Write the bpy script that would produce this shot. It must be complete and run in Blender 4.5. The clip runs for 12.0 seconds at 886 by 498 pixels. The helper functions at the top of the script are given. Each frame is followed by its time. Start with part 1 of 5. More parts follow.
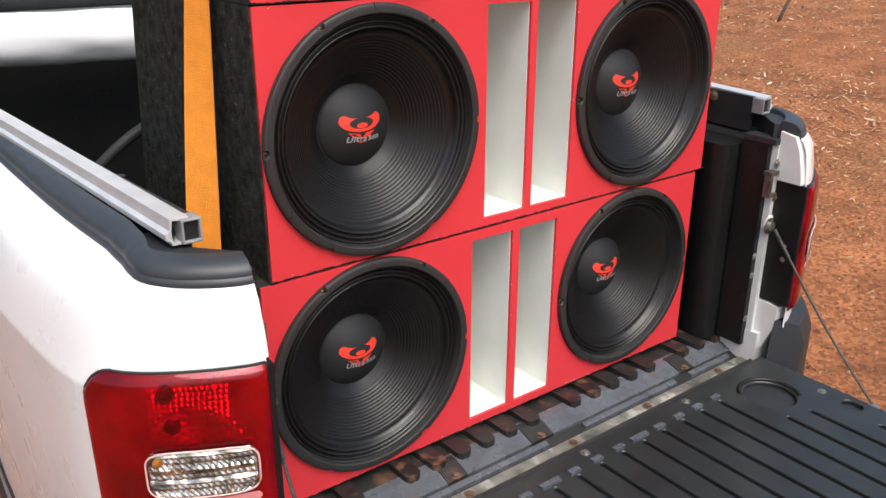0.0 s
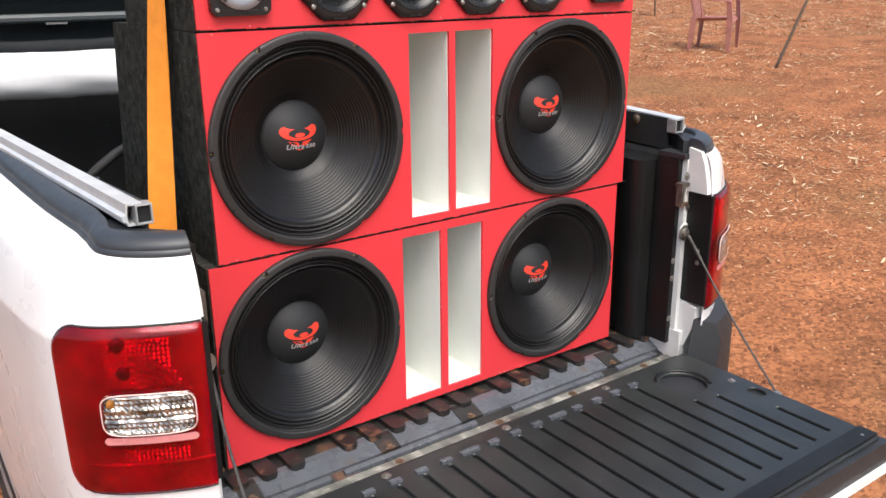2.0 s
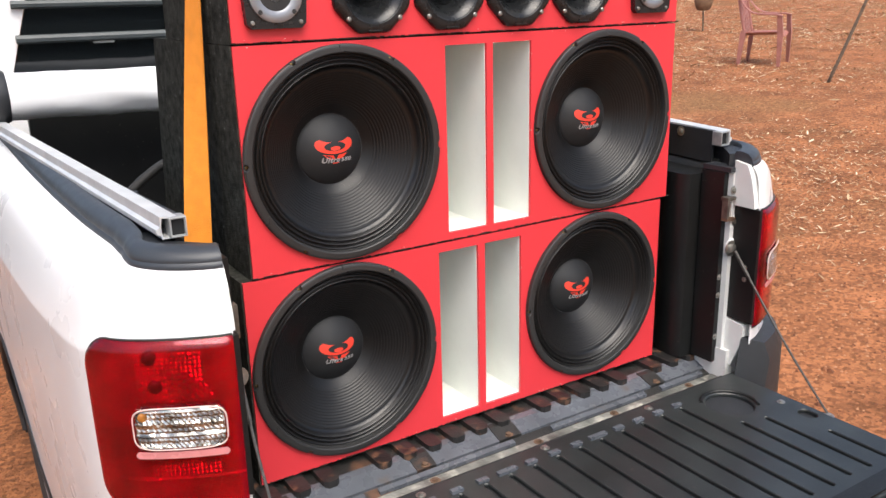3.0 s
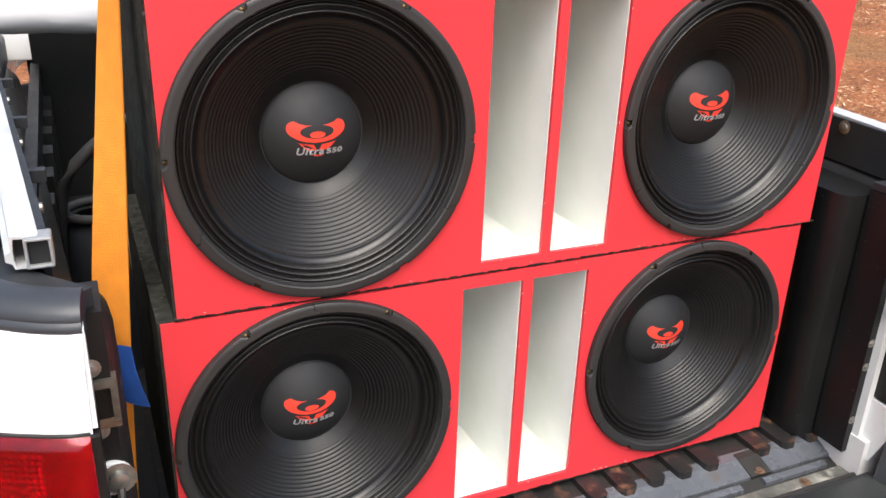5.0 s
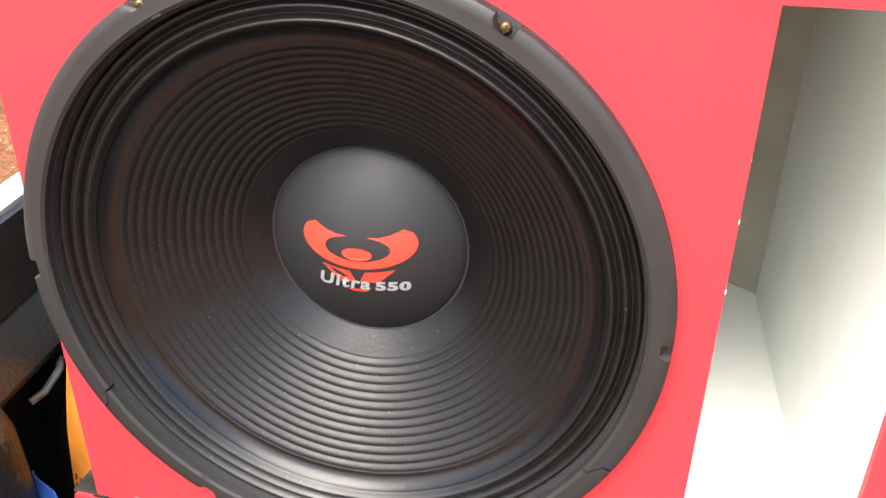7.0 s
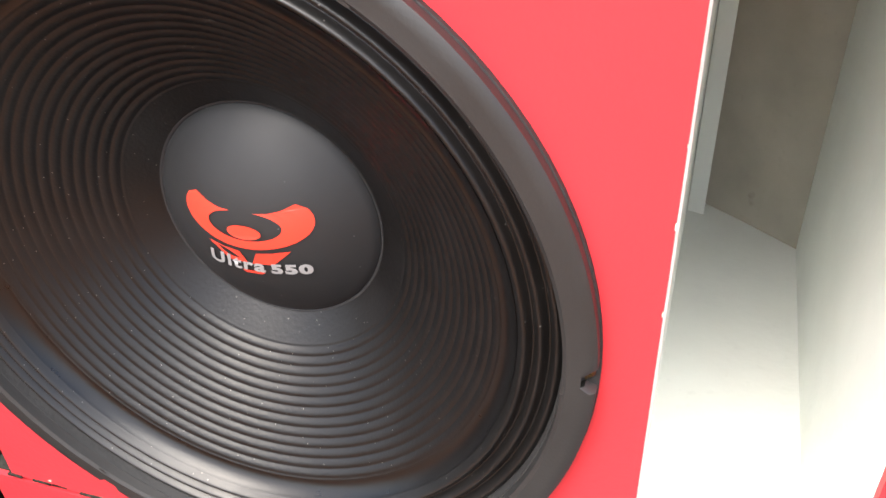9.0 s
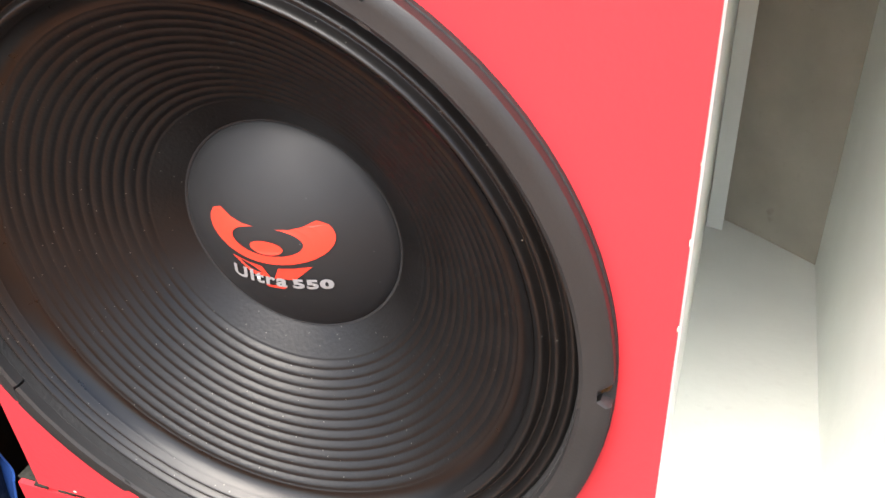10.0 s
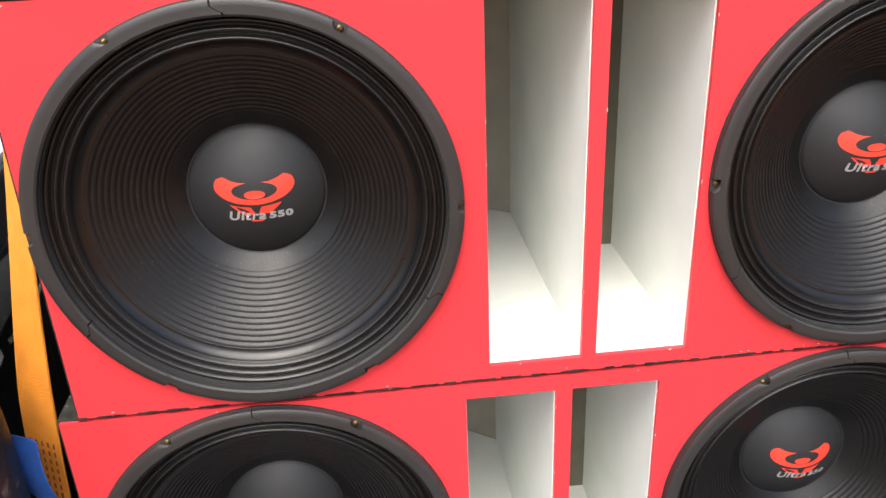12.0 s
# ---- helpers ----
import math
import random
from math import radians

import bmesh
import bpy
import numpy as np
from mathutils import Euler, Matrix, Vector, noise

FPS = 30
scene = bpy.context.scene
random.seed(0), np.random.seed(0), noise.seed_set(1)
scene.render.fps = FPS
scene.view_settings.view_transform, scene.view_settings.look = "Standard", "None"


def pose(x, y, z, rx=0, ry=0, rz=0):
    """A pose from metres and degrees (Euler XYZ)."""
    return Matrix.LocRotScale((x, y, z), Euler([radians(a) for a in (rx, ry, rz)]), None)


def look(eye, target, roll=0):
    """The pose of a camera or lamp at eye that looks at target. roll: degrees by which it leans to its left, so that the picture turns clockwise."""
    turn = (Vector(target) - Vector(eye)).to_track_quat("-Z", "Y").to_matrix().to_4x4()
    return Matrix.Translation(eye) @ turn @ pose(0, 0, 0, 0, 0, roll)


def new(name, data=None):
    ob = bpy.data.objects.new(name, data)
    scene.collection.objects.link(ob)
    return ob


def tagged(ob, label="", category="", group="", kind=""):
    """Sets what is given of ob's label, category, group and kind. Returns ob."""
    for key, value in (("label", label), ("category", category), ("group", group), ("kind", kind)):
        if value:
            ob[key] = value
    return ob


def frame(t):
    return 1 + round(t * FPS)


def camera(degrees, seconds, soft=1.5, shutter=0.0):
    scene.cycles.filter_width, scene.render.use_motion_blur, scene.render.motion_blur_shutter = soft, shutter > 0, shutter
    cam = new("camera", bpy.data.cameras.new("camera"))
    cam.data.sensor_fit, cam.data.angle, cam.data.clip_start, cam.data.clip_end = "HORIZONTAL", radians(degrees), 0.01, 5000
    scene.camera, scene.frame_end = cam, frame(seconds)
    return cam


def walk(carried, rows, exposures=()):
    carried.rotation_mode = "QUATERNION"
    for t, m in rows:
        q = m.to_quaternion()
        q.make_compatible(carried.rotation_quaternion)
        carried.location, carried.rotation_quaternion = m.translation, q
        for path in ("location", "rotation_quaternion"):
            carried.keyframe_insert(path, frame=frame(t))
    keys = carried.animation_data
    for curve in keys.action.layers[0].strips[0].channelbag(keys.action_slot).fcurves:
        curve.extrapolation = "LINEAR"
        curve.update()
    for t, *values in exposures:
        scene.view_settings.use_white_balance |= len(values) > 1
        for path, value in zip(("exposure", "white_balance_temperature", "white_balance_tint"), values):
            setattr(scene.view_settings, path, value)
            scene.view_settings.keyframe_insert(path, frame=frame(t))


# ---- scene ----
cam = camera(55.8, 12.0)
PATH = [
    (0, (-0.673, -1.048, 1.634), (0.453, 0.433, 0.898), 0.1),
    (0.5, (-0.687, -1.046, 1.622), (0.581, 0.329, 0.912), 0.9),
    (1, (-0.675, -1.103, 1.622), (0.553, 0.314, 0.926), 1.5),
    (1.5, (-0.67, -1.257, 1.607), (0.41, 0.277, 0.913), 1.4),
    (2, (-0.675, -1.344, 1.609), (0.432, 0.202, 0.989), -0.6),
    (2.5, (-0.657, -1.34, 1.608), (0.446, 0.22, 1.016), -0.9),
    (3, (-0.647, -1.334, 1.595), (0.377, 0.283, 1.017), -1.4),
    (3.2, (-0.646, -1.327, 1.604), (0.347, 0.305, 1.012), -1.2),
    (4.8, (-0.311, -1.004, 1.605), (0.521, 0.655, 0.86), 4.0),
    (5, (-0.271, -0.937, 1.607), (0.493, 0.744, 0.837), 1.9),
    (5.5, (-0.076, -0.835, 1.608), (0.152, 1.002, 0.851), -0.2),
    (6, (0.067, -0.744, 1.626), (0.025, 1.107, 0.869), -0.3),
    (6.5, (0.134, -0.55, 1.601), (-0.207, 1.226, 0.748), -0.7),
    (7, (0.147, -0.393, 1.583), (-0.217, 1.335, 0.645), 0.8),
    (7.5, (0.186, -0.326, 1.579), (-0.191, 1.356, 0.565), 0.8),
    (7.7, (0.185, -0.303, 1.589), (-0.201, 1.304, 0.463), 0.3),
    (9.5, (0.225, -0.26, 1.567), (-0.365, 1.273, 0.426), -3.5),
    (10, (0.22, -0.266, 1.575), (-0.381, 1.282, 0.461), -3.4),
    (10.5, (0.216, -0.279, 1.57), (-0.384, 1.295, 0.491), -2.3),
    (11, (0.204, -0.361, 1.579), (-0.042, 1.375, 0.617), 2.1),
    (11.5, (0.166, -0.475, 1.613), (0.202, 1.352, 0.798), 2.2),
    (12, (0.102, -0.702, 1.617), (0.278, 1.097, 0.763), -2.4),
]

# ---- exposure of the walk ----
EXPOSURES = [(0, 0.96), (1.5, 1.17), (3.2, 1.2), (5.0, 1.34), (5.5, 1.55), (6.0, 1.45), (6.5, 1.32), (7.0, 2.25), (7.5, 2.2), (9.5, 2.1), (10.5, 2.15), (11.0, 2.1), (11.5, 1.6), (12.0, 1.6)]
walk(cam, [(t, look(eye, target, roll)) for t, eye, target, roll in PATH], EXPOSURES)

# ---- world and light: bright overcast day ----
world = bpy.data.worlds.new("overcast_sky")
scene.world = world
world.use_nodes = True
wn = world.node_tree.nodes
sky = wn.new("ShaderNodeTexSky")
sky.sky_type = "NISHITA"
sky.sun_disc = False
sky.sun_elevation, sky.sun_rotation = radians(58), radians(200)
sky.air_density, sky.dust_density, sky.ozone_density = 1.0, 4.0, 1.0
world.node_tree.links.new(sky.outputs[0], wn["Background"].inputs[0])
wn["Background"].inputs[1].default_value = 0.10
sun = new("sun", bpy.data.lights.new("sun", "SUN"))
sun.data.energy, sun.data.angle, sun.data.color = 1.5, radians(50), (1.0, 0.96, 0.9)
sun.matrix_world = look((-0.5, -4.5, 8), (0, 0, 0))

CX = 0.31          # the truck's middle plane
GROUND = 0.15


# ---- node materials ----
def mat(name, color, rough=0.5, metal=0.0, var=0.15, scale=8.0, bump=0.0, bscale=200.0, spots=None, coat=0.0, spec=0.5, rvar=0.1, bdist=0.002):
    """A principled material with two scales of colour variation, bump and optional stains (colour, amount, size)."""
    m = bpy.data.materials.new(name)
    m.use_nodes = True
    t, n = m.node_tree, m.node_tree.nodes
    b = n["Principled BSDF"]
    b.inputs["Metallic"].default_value = metal
    b.inputs["Coat Weight"].default_value = coat
    b.inputs["Coat Roughness"].default_value = 0.08
    b.inputs["Specular IOR Level"].default_value = spec
    co = n.new("ShaderNodeTexCoord")
    info = n.new("ShaderNodeObjectInfo")

    def noise_tex(sc, detail=4.0):
        x = n.new("ShaderNodeTexNoise")
        x.inputs["Scale"].default_value, x.inputs["Detail"].default_value = sc, detail
        t.links.new(co.outputs["Object"], x.inputs["Vector"])
        return x.outputs["Fac"]

    def mix(a, c, f):
        x = n.new("ShaderNodeMix")
        x.data_type = "RGBA"
        for sock, v in ((x.inputs[0], f), (x.inputs[6], a), (x.inputs[7], c)):
            if isinstance(v, bpy.types.NodeSocket):
                t.links.new(v, sock)
            else:
                sock.default_value = (*v, 1) if isinstance(v, tuple) else v
        return x.outputs[2]

    def ramp(v, lo, hi):
        x = n.new("ShaderNodeMapRange")
        x.inputs[1].default_value, x.inputs[2].default_value = lo, hi
        t.links.new(v, x.inputs[0])
        return x.outputs[0]

    dark = tuple(c * (1 - var) for c in color)
    lite = tuple(min(1, c * (1 + var)) for c in color)
    c = mix(dark, lite, ramp(noise_tex(scale), 0.3, 0.7))
    fine = noise_tex(scale * 14, 3)
    c = mix(c, dark, ramp(fine, 0.62, 0.9))
    if spots:
        sc, amount, size = spots
        c = mix(c, sc, ramp(noise_tex(size, 6), 1 - amount, min(1.0, 1.15 - amount)))
    t.links.new(c, b.inputs["Base Color"])
    r = n.new("ShaderNodeMapRange")
    r.inputs[3].default_value, r.inputs[4].default_value = max(0.02, rough - rvar), min(1, rough + rvar)
    t.links.new(noise_tex(scale * 3), r.inputs[0])
    t.links.new(r.outputs[0], b.inputs["Roughness"])
    if bump:
        bn = n.new("ShaderNodeBump")
        bn.inputs["Strength"].default_value, bn.inputs["Distance"].default_value = min(1, bump), bdist
        t.links.new(noise_tex(bscale, 2), bn.inputs["Height"])
        t.links.new(bn.outputs[0], b.inputs["Normal"])
    return m


RED = mat("red_painted_panel", (0.69, 0.040, 0.051), 0.42, var=0.04, scale=5, bump=0.08, bscale=260, rvar=0.06)
WHITE_PORT = mat("white_port_paint", (0.83, 0.855, 0.81), 0.5, var=0.05, scale=9, bump=0.14, bscale=120, spots=((0.52, 0.52, 0.48), 0.20, 30))
# port backs: brown-grey behind the first opening, darker olive behind the second
PORT_BACK = mat("brown_grey_board", (0.42, 0.39, 0.32), 0.7, var=0.15, scale=14, spots=((0.2, 0.17, 0.13), 0.3, 40))
DARK_BOARD = mat("dark_olive_board", (0.13, 0.12, 0.085), 0.8, var=0.2, scale=16, spots=((0.07, 0.06, 0.04), 0.3, 40))
MDF = mat("chipped_board_edge", (0.72, 0.66, 0.56), 0.8, var=0.2, scale=60)
CARPET = mat("charcoal_carpet", (0.032, 0.032, 0.027), 0.97, var=0.5, scale=60, bump=1.0, bscale=260, spots=((0.17, 0.175, 0.17), 0.34, 120), spec=0.05)
CONE = mat("black_paper_cone", (0.0038, 0.0037, 0.0038), 0.42, var=0.3, scale=30, bump=0.8, bscale=420, bdist=0.00022, spots=((0.03, 0.028, 0.025), 0.20, 420), spec=0.46)
CONE_EDGE = mat("coated_cone_edge", (0.0042, 0.0039, 0.0039), 0.31, var=0.3, scale=30, bump=0.4, bscale=500, bdist=0.00012, spots=((0.04, 0.036, 0.03), 0.25, 300), spec=0.50)
SURROUND = mat("coated_cloth_surround", (0.0050, 0.0045, 0.0042), 0.40, var=0.25, scale=40, bump=0.4, bscale=700, bdist=0.00012, spots=((0.05, 0.045, 0.04), 0.2, 500), spec=0.6)
GASKET = mat("grey_black_gasket", (0.025, 0.0245, 0.024), 0.46, var=0.12, scale=20, bump=0.5, bscale=600, bdist=0.0002, spots=((0.07, 0.065, 0.06), 0.26, 60))
CAP = mat("satin_dust_cap", (0.016, 0.0172, 0.0185), 0.58, var=0.06, scale=15, bump=0.2, bscale=900, bdist=0.0001)
LOGO_RED = mat("printed_orange_red", (0.80, 0.055, 0.03), 0.5, var=0.03, scale=40)
PRINT = mat("printed_silver", (0.33, 0.33, 0.33), 0.5, var=0.05, scale=40)
BRASS = mat("brass_screw", (0.15, 0.105, 0.045), 0.42, metal=0.85, var=0.25, scale=90)
PAINT = mat("white_car_paint", (0.82, 0.82, 0.82), 0.28, var=0.015, scale=3, coat=0.35, rvar=0.05, spec=0.35)
PAINT_IN = mat("white_jamb_paint", (0.74, 0.75, 0.73), 0.35, var=0.06, scale=14, spots=((0.28, 0.24, 0.19), 0.30, 25))
BLACK_PLASTIC = mat("black_trim_plastic", (0.022, 0.024, 0.027), 0.5, var=0.15, scale=18, bump=0.25, bscale=700, spots=((0.06, 0.06, 0.055), 0.3, 20))
RAIL_CAP = mat("satin_rail_cap", (0.036, 0.041, 0.048), 0.42, var=0.12, scale=14, bump=0.15, bscale=500, bdist=0.0004, spots=((0.09, 0.088, 0.08), 0.28, 16))
LINER = mat("black_bed_liner", (0.0075, 0.0080, 0.0080), 0.46, var=0.3, scale=10, bump=0.25, bscale=420, spots=((0.05, 0.047, 0.042), 0.26, 70), spec=0.38)
GATE_LINER = mat("worn_gate_liner", (0.023, 0.026, 0.026), 0.36, var=0.3, scale=9, bump=0.4, bscale=420, bdist=0.0004, spots=((0.10, 0.09, 0.075), 0.32, 60))
LEDGE = mat("pebbled_liner", (0.018, 0.019, 0.018), 0.45, var=0.3, scale=10, bump=0.9, bscale=260, bdist=0.0012, spots=((0.12, 0.112, 0.095), 0.38, 45), spec=0.55)
LINER_DIRTY = mat("dusty_bed_liner", (0.018, 0.018, 0.017), 0.5, var=0.3, scale=12, bump=0.5, bscale=400, spots=((0.12, 0.06, 0.035), 0.42, 22))
RIB = mat("mud_smeared_rib", (0.017, 0.016, 0.0155), 0.46, var=0.4, scale=18, bump=0.6, bscale=160, bdist=0.001, spots=((0.15, 0.075, 0.042), 0.42, 34))
# blue-grey base puts the sky's reflection into the black liner's colour
LIP = mat("glossy_sky_toned_lip", (0.095, 0.104, 0.119), 0.28, var=0.2, scale=12, bump=0.2, bscale=200, spots=((0.10, 0.075, 0.055), 0.36, 18))
SEAL = mat("worn_grey_sill", (0.15, 0.155, 0.14), 0.38, var=0.5, scale=22, bump=1.0, bscale=70, bdist=0.004, spots=((0.42, 0.41, 0.36), 0.46, 26))
ALU = mat("dull_aluminium", (0.70, 0.71, 0.71), 0.38, metal=0.4, var=0.08, scale=20, bump=0.1, bscale=300)
# tarnish spots over a grey darkened for the rail end's shade
ALU_END = mat("shaded_tarnished_aluminium", (0.40, 0.41, 0.41), 0.45, metal=0.5, var=0.2, scale=40, bump=0.2, bscale=200, spots=((0.12, 0.11, 0.10), 0.35, 50))
ZINC = mat("zinc_bolt", (0.36, 0.35, 0.32), 0.38, metal=0.85, var=0.2, scale=80, spots=((0.2, 0.13, 0.08), 0.3, 90))
STRIKER = mat("tarnished_steel", (0.14, 0.125, 0.105), 0.48, metal=0.6, var=0.4, scale=60, spots=((0.10, 0.055, 0.03), 0.35, 70))
RUSTY = mat("rusty_bolt", (0.16, 0.10, 0.065), 0.65, metal=0.4, var=0.4, scale=90)
STRAP = mat("orange_webbing", (0.86, 0.30, 0.025), 0.75, var=0.08, scale=40, bump=0.8, bscale=800)
STITCH = mat("brown_stitching", (0.22, 0.07, 0.02), 0.8)
BLUE = mat("blue_cloth_tag", (0.012, 0.07, 0.30), 0.75, var=0.15, scale=60, bump=0.4, bscale=700)
TARP = mat("white_vinyl_tarp", (0.80, 0.81, 0.82), 0.5, var=0.03, scale=6, bump=0.3, bscale=18)
BAR_GREY = mat("grey_painted_bar", (0.05, 0.06, 0.062), 0.4, var=0.1, scale=20)
RUBBER = mat("black_rubber", (0.02, 0.02, 0.02), 0.7, var=0.2, scale=25, bump=0.3, bscale=300)
TYRE = mat("dusty_tyre", (0.03, 0.028, 0.026), 0.8, var=0.3, scale=25, bump=0.4, bscale=200, spots=((0.2, 0.09, 0.05), 0.4, 12))
RIM = mat("grey_rim", (0.35, 0.35, 0.36), 0.4, metal=0.6, var=0.15, scale=20)
DOOR_TRIM = mat("grey_door_trim", (0.021, 0.027, 0.028), 0.45, var=0.1, scale=14, bump=0.35, bscale=600)
# near-black tone also carries the shade in door recesses and rail sleeves
DOOR_POCKET = mat("dark_door_pocket", (0.008, 0.009, 0.010), 0.65, var=0.12, scale=16)
GLASS_DARK = mat("tinted_cab_glass", (0.008, 0.010, 0.011), 0.06, var=0.1, scale=5, rvar=0.02)
CABLE = mat("steel_cable", (0.07, 0.065, 0.06), 0.5, metal=0.5, var=0.3, scale=120)
WOOD = mat("raw_pine_block", (0.55, 0.36, 0.24), 0.7, var=0.15, scale=25)
CHAIR_PLASTIC = mat("faded_red_brown_plastic", (0.34, 0.140, 0.115), 0.38, var=0.15, scale=9, spots=((0.22, 0.09, 0.06), 0.35, 12))
BARK = mat("grey_brown_bark", (0.12, 0.09, 0.065), 0.9, var=0.35, scale=20, bump=0.6, bscale=90)
HORN = mat("glossy_black_horn", (0.012, 0.013, 0.014), 0.28, var=0.15, scale=20)
GREY_METAL = mat("grey_tweeter_metal", (0.30, 0.31, 0.33), 0.35, metal=0.6, var=0.1, scale=30)
# dark patches painted into the silver stand for the bowl's shaded sides
LENS_IN = mat("dark_patched_reflector", (0.50, 0.50, 0.48), 0.14, metal=1.0, var=0.85, scale=30, spots=((0.06, 0.055, 0.05), 0.40, 26))
BULB = mat("dark_bulb", (0.06, 0.004, 0.004), 0.3, var=0.2)


def specks(m, color, size=220.0, part_of=0.10):
    """Scatters dust specks over a material."""
    t, n = m.node_tree, m.node_tree.nodes
    b = n["Principled BSDF"]
    src = b.inputs["Base Color"].links[0].from_socket
    co = n.new("ShaderNodeTexCoord")
    vor = n.new("ShaderNodeTexVoronoi")
    vor.inputs["Scale"].default_value = size
    t.links.new(co.outputs["Object"], vor.inputs["Vector"])
    sep = n.new("ShaderNodeSeparateColor")
    t.links.new(vor.outputs["Color"], sep.inputs[0])
    few = n.new("ShaderNodeMath")
    few.operation, few.inputs[1].default_value = "LESS_THAN", part_of
    t.links.new(sep.outputs[0], few.inputs[0])
    near = n.new("ShaderNodeMapRange")
    near.inputs[1].default_value, near.inputs[2].default_value, near.inputs[3].default_value, near.inputs[4].default_value = 0.12, 0.22, 1.0, 0.0
    t.links.new(vor.outputs["Distance"], near.inputs[0])
    both = n.new("ShaderNodeMath")
    both.operation = "MULTIPLY"
    t.links.new(few.outputs[0], both.inputs[0])
    t.links.new(near.outputs[0], both.inputs[1])
    x = n.new("ShaderNodeMix")
    x.data_type = "RGBA"
    t.links.new(both.outputs[0], x.inputs[0])
    t.links.new(src, x.inputs[6])
    x.inputs[7].default_value = (*color, 1)
    t.links.new(x.outputs[2], b.inputs["Base Color"])


specks(CONE, (0.13, 0.12, 0.11), 480.0, 0.05)
specks(SURROUND, (0.15, 0.14, 0.125), 430.0, 0.06)
specks(CAP, (0.16, 0.16, 0.16), 520.0, 0.006)
specks(LINER, (0.14, 0.13, 0.11), 160.0, 0.015)
specks(CARPET, (0.16, 0.155, 0.13), 210.0, 0.07)


def clear(name, color, rough=0.05, trans=1.0, ior=1.45, bump=0.0, bscale=120.0):
    m = mat(name, color, rough, var=0.05, scale=20, bump=bump, bscale=bscale, rvar=0.02)
    b = m.node_tree.nodes["Principled BSDF"]
    b.inputs["Transmission Weight"].default_value, b.inputs["IOR"].default_value = trans, ior
    return m


RED_LENS = clear("red_lamp_lens", (0.80, 0.018, 0.115), 0.03, 1.0)
RED_BACK = mat("red_lamp_prism", (0.66, 0.08, 0.16), 0.18, metal=0.85, var=0.45, scale=12, bump=0.3, bscale=120)
CLEAR_LENS = clear("clear_lamp_lens", (0.95, 0.95, 0.93), 0.02, 1.0)


# ---- mesh helpers ----
def part(name, bm, material, parent=None, label="", smooth=False, bevel=0.0, seg=2):
    """Links a bmesh as one mesh object under a thing or a part."""
    if bevel:
        bmesh.ops.bevel(bm, geom=[e for e in bm.edges if len(e.link_faces) == 2 and e.calc_face_angle(0) > 0.5], offset=bevel, segments=seg, affect="EDGES", profile=0.6)
    bmesh.ops.recalc_face_normals(bm, faces=bm.faces)
    me = bpy.data.meshes.new(name)
    bm.to_mesh(me)
    bm.free()
    me.materials.append(material)
    ob = new(name, me)
    if smooth:
        for p in me.polygons:
            p.use_smooth = True
        if smooth != "all":
            me.set_sharp_from_angle(angle=radians(38))
    if parent:
        ob.parent = parent
    if label:
        ob["label"] = label
    return ob


def thing(name, label, category, at=(0, 0, 0), group="", kind=""):
    ob = new(name)
    ob.empty_display_size = 0.1
    ob.location = at
    return tagged(ob, label, category, group, kind)


def slab(x0, x1, y0, y1, z0, z1, bm=None):
    bm = bm or bmesh.new()
    v = [bm.verts.new((x, y, z)) for x in (x0, x1) for y in (y0, y1) for z in (z0, z1)]
    for f in ((0, 1, 3, 2), (4, 6, 7, 5), (0, 4, 5, 1), (2, 3, 7, 6), (0, 2, 6, 4), (1, 5, 7, 3)):
        bm.faces.new([v[i] for i in f])
    return bm


def lathe(profile, n=64, bm=None, axis="y", at=(0, 0, 0), closed=False):
    """Turns (radius, depth) pairs about an axis."""
    bm = bm or bmesh.new()
    rings = []
    for r, d in profile:
        ring = []
        for i in range(n if r > 1e-6 else 1):
            a = 2 * math.pi * i / n
            c, s = r * math.cos(a), r * math.sin(a)
            p = {"y": (c, d, s), "x": (d, c, s), "z": (c, s, d)}[axis]
            ring.append(bm.verts.new((p[0] + at[0], p[1] + at[1], p[2] + at[2])))
        rings.append(ring)
    pairs = list(zip(rings, rings[1:])) + ([(rings[-1], rings[0])] if closed else [])
    for a, b in pairs:
        for i in range(n):
            j = (i + 1) % n
            if len(a) == 1 and len(b) == 1:
                continue
            if len(a) == 1:
                bm.faces.new((a[0], b[i], b[j]))
            elif len(b) == 1:
                bm.faces.new((a[i], a[j], b[0]))
            else:
                bm.faces.new((a[i], a[j], b[j], b[i]))
    return bm


def tube(points, r, n=8, bm=None, ends=True, taper=None):
    """A round rod along points."""
    bm = bm or bmesh.new()
    pts = [Vector(p) for p in points]
    rings = []
    for i, p in enumerate(pts):
        d = (pts[min(i + 1, len(pts) - 1)] - pts[max(i - 1, 0)]).normalized()
        u = d.cross(Vector((0.3, 0.2, 0.93)) if abs(d.z) < 0.9 else Vector((1, 0, 0))).normalized()
        w = d.cross(u)
        rr = r * (1 if taper is None else 1 + (taper - 1) * i / (len(pts) - 1))
        rings.append([bm.verts.new(p + rr * (math.cos(2 * math.pi * k / n) * u + math.sin(2 * math.pi * k / n) * w)) for k in range(n)])
    for a, b in zip(rings, rings[1:]):
        for k in range(n):
            bm.faces.new((a[k], a[(k + 1) % n], b[(k + 1) % n], b[k]))
    if ends:
        bm.faces.new(rings[0])
        bm.faces.new(rings[-1])
    return bm


def sheet(rows, bm=None):
    """A grid of quads through rows of points."""
    bm = bm or bmesh.new()
    vs = [[bm.verts.new(p) for p in row] for row in rows]
    for a, b in zip(vs, vs[1:]):
        for i in range(len(a) - 1):
            bm.faces.new((a[i], a[i + 1], b[i + 1], b[i]))
    return bm


